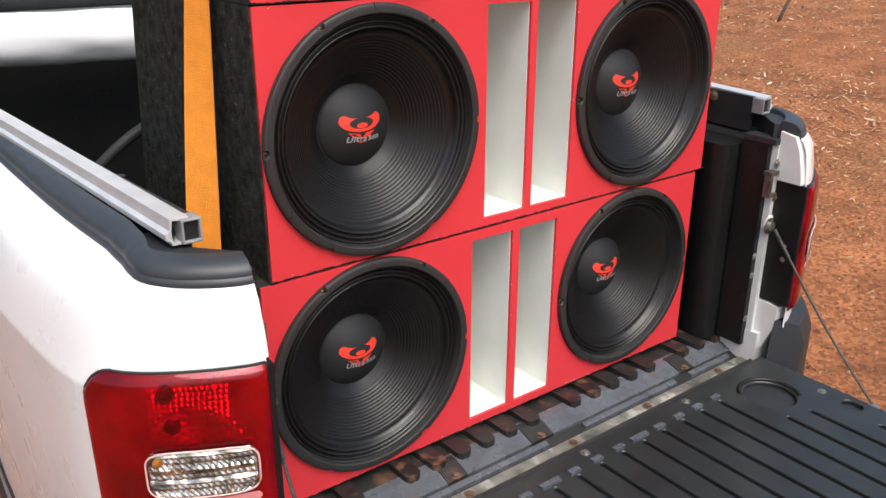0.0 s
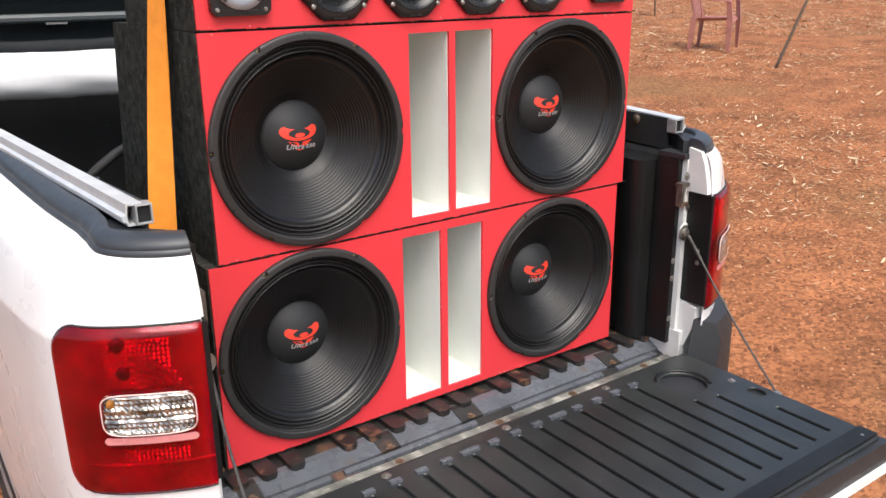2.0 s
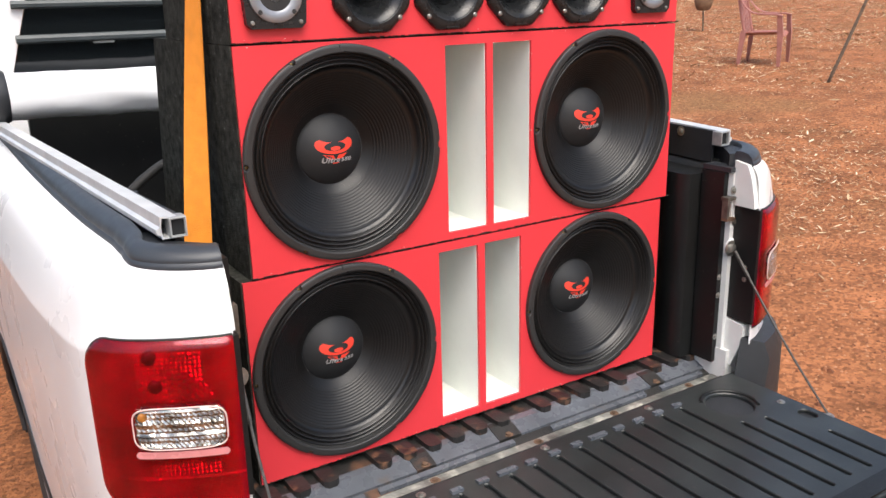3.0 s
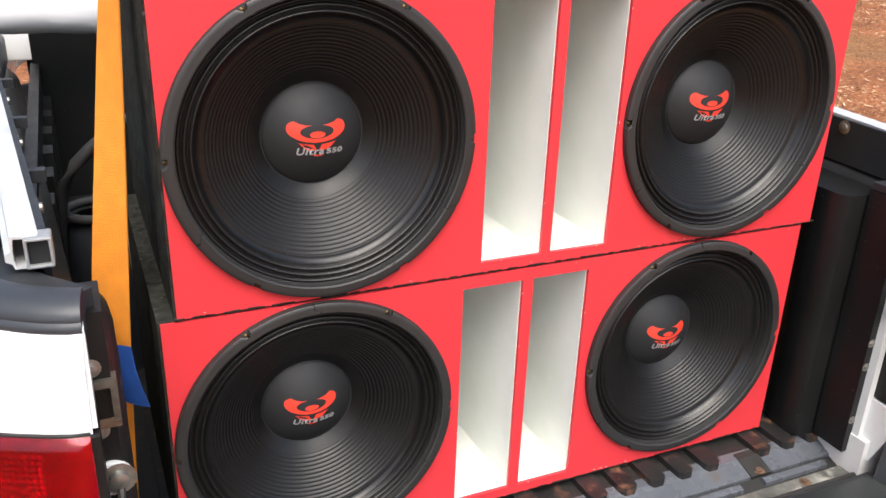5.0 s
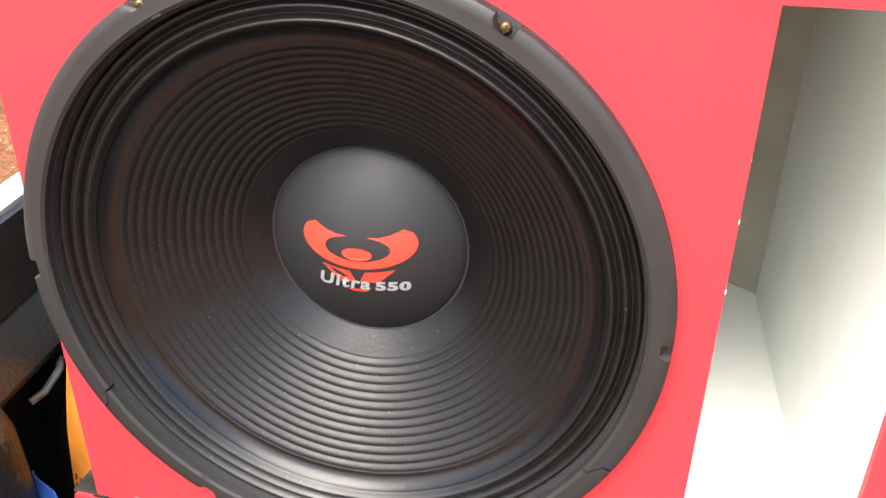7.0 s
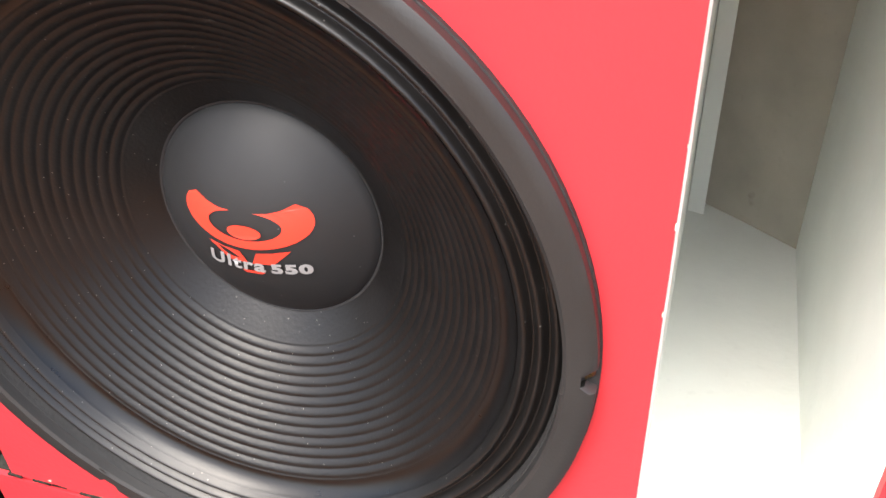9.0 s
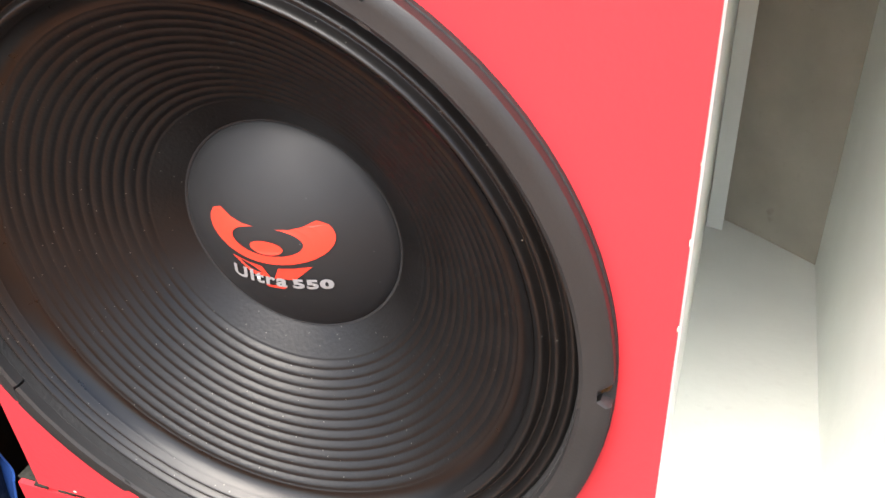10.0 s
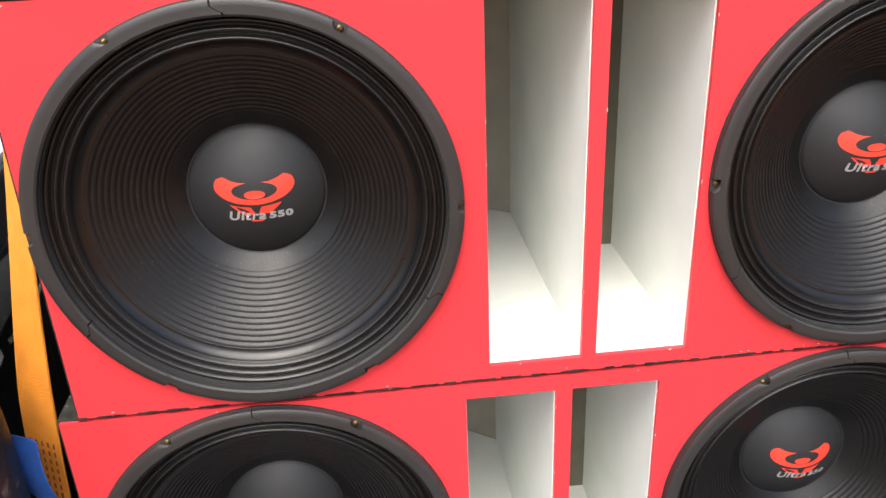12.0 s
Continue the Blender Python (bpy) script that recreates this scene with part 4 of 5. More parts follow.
            loops.append(([bm.verts.new((X(u + drift), y, z + up)) for u, z in prof], [bm.verts.new((X(u + drift), y, z + up)) for u, z in inner]))
        n = len(prof)
        for i in range(n):
            j = (i + 1) % n
            bm.faces.new((loops[0][0][i], loops[0][0][j], loops[1][0][j], loops[1][0][i]))
            bm.faces.new((loops[0][1][i], loops[1][1][i], loops[1][1][j], loops[0][1][j]))
            for k in (0, 1):
                bm.faces.new((loops[k][0][i], loops[k][1][i], loops[k][1][j], loops[k][0][j]))
        bmesh.ops.recalc_face_normals(bm, faces=bm.faces)
        bm.to_mesh(me)
        bm.free()
        a, b = sorted((X(0.619), X(0.646)))
        part("end_clamp", holed([(a, 1.2465), (b, 1.2465), (b, 1.2795), (a, 1.2795)], [[(a + 0.0035, 1.250), (b - 0.0035, 1.250), (b - 0.0035, 1.276), (a + 0.0035, 1.276)]], -0.060, -0.032), ALU_END, rail, "square sleeve at the end of the rail", bevel=0.002)
        # added dark sheet: shade of the hollow sleeve
        part("sleeve_core", slab(a + 0.0036, b - 0.0036, -0.054, -0.0522, 1.2501, 1.2759), DOOR_POCKET, rail, "dark sheet standing for the shade in the open sleeve")
        for y in (0.075, 0.37, 0.66, 0.95):
            bolt(fl, (X(0.6325 + rail_drift(y)), y, 1.266), 0.008, axis="x", sgn=-sgn)
        for y in (0.22, 0.52, 0.84):
            a, b = sorted((X(0.612 + rail_drift(y)), X(0.642 + rail_drift(y))))
            part("rail_pin", slab(a, b, y, y + 0.016, 1.252, 1.268), BLACK_PLASTIC, fl, bevel=0.003)
    part("bed_front_wall", slab(CX - 0.66, CX + 0.66, 1.36, 1.385, 0.69, 1.30), LINER, truck, "black bed front wall")


bed()


def tailgate():
    g = part("tailgate", slab(CX - 0.592, CX + 0.592, -0.668, -0.158, 0.668, 0.7185), BLACK_PLASTIC, truck, "open tailgate with a black plastic liner", bevel=0.008, smooth=True)
    x0, x1, y0, y1 = CX - 0.575, CX + 0.575, -0.655, -0.172
    holes = []
    for k in range(-9, 10):
        x = CX + 0.0575 * k
        top = {7: -0.338, 8: -0.352, 9: -0.462}.get(abs(k), -0.222)
        end = -0.588 + 0.004 * (abs(k) % 2)
        holes.append([(a, b) for a, b in round_rect(x - 0.0055, x + 0.0055, end, top, 0.005, 3)])
    for sx in (-1, 1):
        holes.append(circle(CX + sx * 0.447, -0.272, 0.052, 40))
        holes.append([(CX + sx * a, b) for a, b in round_rect(0.530, 0.560, -0.415, -0.375, 0.014, 6)])
    bm = holed([(x0, y0), (x1, y0), (x1, y1), (x0, y1)], holes, 0.0, 0.0085)
    for v in bm.verts:
        v.co = Vector((v.co.x, v.co.z, 0.7275 - v.co.y if v.co.y < 0.001 else 0.719))
    bmesh.ops.recalc_face_normals(bm, faces=bm.faces)
    top = part("liner_panel", bm, GATE_LINER, g, "ribbed black tailgate liner", bevel=0.0016, seg=1)
    for k in range(-6, 7):
        x = CX + 0.0575 * k
        w = 0.020 if k in (2, -2) else 0.011
        # LIP's pale tone stands for the sky sheen on the nubs
        part("liner_nub", slab(x - w * 1.1, x + w * 1.1, -0.2185, -0.2075, 0.7265, 0.7335), LIP, top, bevel=0.0034, seg=3, smooth=True)
    for sx in (-1, 1):
        pts = [(CX + sx * 0.447 + 0.060 * math.cos(radians(a)) * sx, -0.272 + 0.060 * math.sin(radians(a)), 0.729) for a in range(-40, 150, 10)]
        part("ring_bead", tube(pts, 0.004, 8), LINER, top, smooth=True)
        bolt(g, (CX + sx * 0.545, -0.635, 0.7275), 0.007, axis="z", sgn=1)
        bolt(g, (CX + sx * 0.545, -0.33, 0.7275), 0.006, axis="z", sgn=1)
        bolt(g, (CX + sx * 0.585, -0.418, 0.7195), 0.008, axis="z", sgn=1)
        part("gate_hinge", lathe([(0.0, -0.03), (0.013, -0.03), (0.013, 0.03), (0.0, 0.03)], 14, axis="x", at=(CX + sx * 0.57, -0.155, 0.690)), ZINC, g, smooth=True)
    for x in (0.02, 0.31, 0.60):
        bolt(g, (x, -0.185, 0.7275), 0.0065, axis="z", sgn=1)
        bolt(g, (x, -0.625, 0.7275), 0.0065, axis="z", sgn=1)
    part("gate_edge", slab(CX - 0.575, CX + 0.575, -0.650, -0.612, 0.7277, 0.7325), LINER, g, bevel=0.002)
    part("gate_skin", slab(CX - 0.600, CX + 0.600, -0.675, -0.150, 0.650, 0.667), PAINT, g, "white outer tailgate skin", bevel=0.006)


tailgate()


def bumper():
    pts = [(-0.86, 0.16), (-0.85, -0.02), (-0.80, -0.13), (-0.70, -0.205), (-0.5, -0.245), (0, -0.255), (0.5, -0.245), (0.70, -0.205), (0.80, -0.13), (0.85, -0.02), (0.86, 0.16)]
    line, _ = spline(pts, 60)
    rows = []
    for p in line:
        corner = abs(p.x) > 0.62 and p.y < -0.09
        top = (0.815 if p.x > 0 else 0.755) if corner else 0.640
        rows.append([(CX + p.x * 0.93, p.y + 0.05, top), (CX + p.x * 0.985, p.y + 0.012, top - 0.010), (CX + p.x, p.y, top - 0.05), (CX + p.x, p.y - 0.002, 0.56), (CX + p.x * 0.98, p.y + 0.02, 0.42), (CX + p.x * 0.93, p.y + 0.06, 0.38)])
    part("rear_bumper", thicken(sheet(rows), 0.004), BLACK_PLASTIC, truck, "textured black plastic rear bumper", smooth=True)


bumper()


def wheel(x, y, sgn):
    w = new("wheel")
    w.parent, w.location = truck, (x, y, GROUND + 0.295)
    bm = lathe([(0.19, -0.085), (0.24, -0.095), (0.28, -0.092), (0.297, -0.075), (0.300, 0.0), (0.297, 0.075), (0.28, 0.092), (0.24, 0.095), (0.19, 0.085)], 56, axis="x")
    part("tyre", bm, TYRE, w, "dusty black tyre", smooth=True)
    s = sgn
    bm = lathe([(0.0, s * 0.06), (0.03, s * 0.062), (0.035, s * 0.045), (0.06, s * 0.04), (0.15, s * 0.03), (0.17, s * 0.075), (0.192, s * 0.086), (0.192, -s * 0.08)], 48, axis="x")
    rim = part("rim", bm, RIM, w, "grey steel wheel rim", smooth=True)
    for k in range(5):
        a = 2 * math.pi * k / 5
        part("wheel_nut", lathe([(0.0, s * 0.055), (0.008, s * 0.055), (0.008, s * 0.038)], 6, axis="x", at=(0, 0.05 * math.cos(a), 0.05 * math.sin(a))), ZINC, rim)
    return w


for y in (ARCH[0], 3.45):
    for sgn in (-1, 1):
        wheel(CX + sgn * 0.72, y, sgn)


def cab():
    # rear wall with its window, roof, quarter panels
    def face_pts(u0, z0, u1, z1):
        return [(CX - u0, z0), (CX + u0, z0), (CX + u1, z1), (CX - u1, z1)]
    shell = part("cab_rear", holed([(CX - 0.80, 1.20), (CX + 0.80, 1.20), (CX + 0.78, 1.42), (CX + 0.70, 1.62), (CX + 0.62, 1.72), (CX - 0.62, 1.72), (CX - 0.70, 1.62), (CX - 0.78, 1.42)], [face_pts(0.69, 1.34, 0.60, 1.64)], 1.44, 1.47), PAINT, truck, "white cab rear wall", bevel=0.004)
    pane = part("rear_window", holed(face_pts(0.688, 1.342, 0.598, 1.638), [], 1.452, 1.458), GLASS_DARK, shell, "dark tinted rear window")
    for z, r in ((1.393, 0.013), (1.503, 0.013), (1.60, 0.012)):
        part("guard_bar", tube([(CX - 0.65, 1.428, z), (CX + 0.65, 1.428, z)], r, 8), BAR_GREY, shell, "dark grey horizontal window guard bar", smooth=True)
    part("handle_clip", slab(CX - 0.44, CX - 0.38, 1.425, 1.436, 1.484, 1.490), ZINC, shell, bevel=0.002)
    rows = []
    for i in range(13):
        t = i / 12
        y = 1.44 + 1.25 * t
        h = 1.72 + 0.05 * math.sin(math.pi * min(1, t * 0.9 + 0.1))
        rows.append([(CX + u * (0.64 + 0.02 * t), y, h - 0.10 * abs(u) ** 3) for u in [k / 8 for k in range(-8, 9)]])
    part("cab_roof", thicken(sheet(rows), 0.02), PAINT, truck, "white cab roof", smooth=True)
    for sgn in (-1, 1):
        rows = [[(CX + sgn * (0.815 - 0.02 * t), y, 0.62 + 0.63 * t) for y in (1.38, 1.5, 1.62)] for t in (0, 0.3, 0.6, 0.85, 1.0)]
        rows += [[(CX + sgn * (0.795 - 0.15 * t), 1.44 + 0.02 * t + dy, 1.25 + 0.45 * t) for dy in (0, 0.08, 0.16)] for t in (0.3, 0.6, 1.0)]
        part("cab_quarter", thicken(sheet(rows), 0.02), PAINT, truck, "white cab quarter panel", smooth=True)
        part("windscreen_pillar", tube([(CX + sgn * 0.78, 3.35, 1.20), (CX + sgn * 0.70, 2.95, 1.55), (CX + sgn * 0.63, 2.66, 1.70)], 0.035, 8), PAINT, truck, smooth=True)
        rows = []
        for i in range(15):
            y = 2.80 + 1.25 * i / 14
            k = 1 - 0.25 * max(0.0, (y - 3.5) / 0.55) ** 2
            rows.append([(CX + sgn * 0.82 * k, y, 0.80), (CX + sgn * 0.83 * k, y, 0.98), (CX + sgn * 0.78 * k, y, 1.10 - 0.05 * (y - 2.8)), (CX + sgn * 0.70 * k, y, 1.15 - 0.06 * (y - 2.8)), (CX, y, 1.19 - 0.06 * (y - 2.8))])
        part("front_wing", thicken(sheet(rows), 0.01), PAINT, truck, "white front wing and bonnet half", smooth=True)
    part("dashboard", slab(CX - 0.70, CX + 0.70, 2.75, 3.05, 0.80, 1.12), DOOR_POCKET, truck, "dark dashboard", bevel=0.04)
    part("bench_seat", slab(CX - 0.68, CX + 0.68, 1.55, 1.72, 0.60, 1.36), DOOR_POCKET, truck, "dark seat backs", bevel=0.05)
    part("cab_floor", slab(CX - 0.74, CX + 0.74, 1.47, 3.10, 0.38, 0.42), DOOR_POCKET, truck, "dark cab floor")
    part("front_bumper", slab(CX - 0.70, CX + 0.70, 4.02, 4.12, 0.36, 0.80), PAINT, truck, bevel=0.05)


cab()


def open_door():
    """The driver's door, swung open, its lining turned to the bed."""
    door = new("cab_door")
    door.parent = truck
    door["label"] = "open white cab door with grey plastic lining"
    ang = math.atan2(-0.645, -0.764)
    door.matrix_local = Matrix.Translation((-0.60, 2.58, 0.165)) @ Matrix.Rotation(ang, 4, "Z")
    # local x runs from the hinge to the latch edge, local +y is the lining's side
    L, ZT = 1.085, 1.26

    def zb(x):
        return 0.498 + 0.125 * x

    def outline(m, r):
        cx = L - 0.055 - r
        cz = zb(cx) + r
        out = [(m, zb(0) + m + 0.02), (0.06 + m, zb(0.06) + m)]
        for i in range(8):
            a = radians(-80 + 80 * i / 7)
            out.append((cx + (r - m) * math.cos(a), cz + (r - m) * math.sin(a)))
        return out + [(L - 0.03 - m, 0.98), (L - m, ZT - m * 0.2), (m, ZT - m * 0.2)]
    part("door_skin", prism(outline(0.0, 0.14), -0.11, -0.012), PAINT, door, "white door shell", bevel=0.012, smooth=True)
    part("door_flange", prism(outline(0.018, 0.14), -0.012, 0.004), PAINT_IN, door, "white door edge", bevel=0.004)
    part("door_seal", tube([(a, 0.006, b) for a, b in outline(0.030, 0.14)[1:-1]], 0.006, 8), RUBBER, door, smooth=True)
    lin = part("door_lining", prism(outline(0.056, 0.14), 0.002, 0.022), DOOR_TRIM, door, "grey moulded plastic door lining", bevel=0.008, smooth=True)
    grey = mat("light_grey_armrest", (0.050, 0.060, 0.061), 0.45, var=0.12, scale=18, bump=0.3, bscale=500, bdist=0.0004)
    belt = [(0.08, 0.975), (0.28, 1.018)] + [(x, 1.018 + 0.106 * math.sin(radians(90) * (x - 0.28) / 0.70)) for x in (0.36, 0.45, 0.55, 0.66, 0.78, 0.90, 0.975)] + [(0.99, 1.25), (0.08, 1.25)]
    part("lining_belt", prism(belt, 0.0215, 0.048), DOOR_TRIM, lin, "rounded upper part of the lining", bevel=0.016, seg=4, smooth=True)
    arm = [(0.975, 0.926), (0.975, 0.944), (0.88, 0.962), (0.74, 0.979), (0.60, 0.991), (0.45, 0.996), (0.30, 0.992), (0.12, 0.978), (0.12, 0.935), (0.30, 0.926), (0.48, 0.921), (0.63, 0.922), (0.80, 0.922)]
    rest = part("armrest", prism(arm, 0.0215, 0.064), grey, lin, "long grey armrest", bevel=0.012, seg=3, smooth=True)
    # proud dark plate: the recess's shade as colour
    part("handle_recess", prism([(0.570, 0.948), (0.530, 0.964), (0.420, 0.968), (0.322, 0.966), (0.322, 0.940), (0.440, 0.936), (0.545, 0.934)], 0.060, 0.0655), DOOR_POCKET, rest, "dark plate for the shade in the handle recess", bevel=0.003)
    part("handle_lever", prism(round_rect(0.33, 0.50, 0.944, 0.957, 0.005), 0.0655, 0.074), BLACK_PLASTIC, rest, bevel=0.003)
    part("pull_cup", prism([(0.540, 0.916), (0.425, 0.908), (0.428, 0.886), (0.455, 0.876), (0.515, 0.882), (0.536, 0.896)], 0.0215, 0.056), grey, lin, "grey pull cup under the armrest", bevel=0.008, seg=3, smooth=True)
    lower = [(0.985, 0.890), (0.90, 0.893), (0.78, 0.889), (0.66, 0.873), (0.54, 0.846), (0.43, 0.812), (0.33, 0.780), (0.12, 0.735), (0.12, 0.575), (0.50, 0.628), (0.90, 0.682), (0.955, 0.715), (0.985, 0.775)]
    mouth = [(0.940, 0.848), (0.86, 0.852), (0.76, 0.850), (0.66, 0.839), (0.56, 0.815), (0.46, 0.778), (0.36, 0.738), (0.50, 0.745), (0.70, 0.762), (0.952, 0.787)]
    part("door_pocket", holed(lower, [mouth], 0.0215, 0.046), DOOR_TRIM, lin, "moulded lower lining with a map pocket", bevel=0.006, seg=3, smooth=True)
    # dark sheet gives the pocket its inner shade
    part("pocket_floor", prism([(x + 0.004 * (1 if x > 0.65 else -1), z) for x, z in mouth], 0.0218, 0.0245), DOOR_POCKET, lin, "pocket floor darkened for the shade inside")
    part("pocket_lip", prism([(0.958, 0.787), (0.70, 0.763), (0.50, 0.746), (0.36, 0.739), (0.40, 0.722), (0.70, 0.741), (0.952, 0.766)], 0.0445, 0.055), DOOR_TRIM, lin, bevel=0.004, smooth=True)
    part("drain_plug", lathe([(0.0, 0.012), (0.008, 0.011), (0.011, 0.004)], 16, at=(0.998, 0, 0.664)), RUBBER, door, "black rubber plug", smooth="all")
    part("latch", slab(L - 0.050, L - 0.022, 0.003, 0.010, 1.02, 1.05), RUBBER, door)


open_door()

# ---- things in the bed ----
def tarp_roll():
    t = thing("tarp_roll", "white vinyl bed cover rolled up behind the cab", "bed cover")
    rows = []
    for i in range(71):
        x = CX - 0.745 + 1.49 * i / 70
        row = []
        for k in range(29):
            a = 2 * math.pi * k / 28
            r = 0.064 + 0.005 * noise.noise((x * 7, math.cos(a) * 1.6, math.sin(a) * 1.6)) + 0.003 * noise.noise((x * 25, math.cos(a) * 3, math.sin(a) * 3))
            row.append((x, 1.20 + r * math.cos(a), 1.365 + r * math.sin(a) * 0.98 - 0.010 * math.sin(math.pi * i / 70)))
        rows.append(row)
    part("roll", sheet(rows), TARP, t, "wrinkled white vinyl roll", smooth="all")
    for sgn in (-1, 1):
        part("end_cap", lathe([(0.0, sgn * 0.018), (0.055, sgn * 0.018), (0.070, sgn * 0.008), (0.072, -sgn * 0.02), (0.066, -sgn * 0.03)], 40, axis="x", at=(CX + sgn * 0.75, 1.20, 1.365)), BLACK_PLASTIC, t, "black plastic end cap", smooth=True)


tarp_roll()


def cargo_strap():
    t = thing("cargo_strap", "orange webbing strap over the loudspeaker boxes", "strap")
    def ribbon(centre, width, twist=0.0, name="webbing"):
        rows = []
        for i, (x, y, z) in enumerate(centre):
            k = twist * min(1.0, 1.6 * i / (len(centre) - 1))
            dx, dy = math.sin(k), -math.cos(k)
            rows.append([(x + dx * width * f, y + dy * width * f, z) for f in (-0.5, -0.17, 0.17, 0.5)])
        return part(name, thicken(sheet(rows), 0.0022), STRAP, t, "orange woven webbing", smooth=True)
    left = [(-0.199, 0.125, 1.708), (-0.202, 0.125, 1.690), (-0.214, 0.122, 1.55), (-0.238, 0.105, 1.33), (-0.264, 0.080, 1.10), (-0.278, 0.080, 0.90), (-0.286, 0.080, 0.735)]
    line, _ = spline(left, 48)
    ribbon([tuple(p) for p in line], 0.050, radians(60))
    top = [(-0.199 + 1.03 * i / 30, 0.125, 1.7085 + 0.003 * math.sin(math.pi * i / 30)) for i in range(31)]
    ribbon(top, 0.052)
    ribbon([(0.831, 0.125, 1.708), (0.834, 0.125, 1.69), (0.86, 0.12, 1.3), (0.90, 0.11, 0.75)], 0.052)
    # stitched end and the blue tag
    bm = bmesh.new()
    for k in range(-2, 3):
        for i in range(24):
            z = 1.055 - 0.011 * i
            f = 0.0085 * k
            x = -0.2665 - (1.055 - z) * 0.085 + 0.866 * f - 0.5 * 0.0026
            y = 0.080 - 0.5 * f - 0.866 * 0.0026
            slab(x - 0.0009, x + 0.0009, y - 0.0009, y + 0.0009, z - 0.004, z + 0.002, bm)
    tagged(part("stitching", bm, STITCH, t, "brown stitch rows"), kind="stuff")
    rows = []
    for i in range(9):
        s = i / 8
        rows.append([(-0.286 + 0.042 * w + 0.010 * s * w - 0.003 * math.sin(7 * w + 3 * s), 0.044 - 0.026 * w - 0.012 * math.sin(2.2 * s), 1.098 - 0.066 * s - 0.016 * w * s) for w in [k / 6 for k in range(7)]])
    part("tag", thicken(sheet(rows), 0.0015), BLUE, t, "blue cloth tag", smooth=True)


cargo_strap()


def canister():
    t = thing("canister", "black plastic canister standing in the truck bed", "canister", (-0.255, 0.66, 0.7195))
    part("can_body", lathe([(0.0, 0.0), (0.055, 0.0), (0.062, 0.008), (0.064, 0.03), (0.064, 0.27), (0.058, 0.305), (0.045, 0.325)], 40, axis="z"), mat("shiny_black_plastic", (0.025, 0.028, 0.034), 0.3, var=0.1), t, smooth=True)
    part("ring", lathe([(0.056 + 0.009 * math.cos(a), 0.335 + 0.009 * math.sin(a)) for a in [2 * math.pi * k / 12 for k in range(12)]], 40, axis="z", closed=True), RUBBER, t, "thick black ring rim", smooth="all")


canister()

hose = part("cable_hose", tube([tuple(p) for p in spline([(-0.02, 0.66, 0.730), (-0.03, 0.63, 1.00), (-0.06, 0.61, 1.20), (-0.115, 0.60, 1.258), (-0.175, 0.60, 1.243), (-0.255, 0.60, 1.187), (-0.305, 0.61, 1.120), (-0.325, 0.63, 0.98), (-0.318, 0.68, 0.735)], 30)[0]], 0.011, 10), RUBBER, label="black rubber hose curling in the truck bed", smooth="all")
hose["category"] = "hose"
block = part("wood_block", slab(-0.213, -0.196, 0.522, 0.56, 0.98, 1.10), WOOD, label="raw pine batten against the loudspeaker box", bevel=0.002)
block["category"] = "batten"


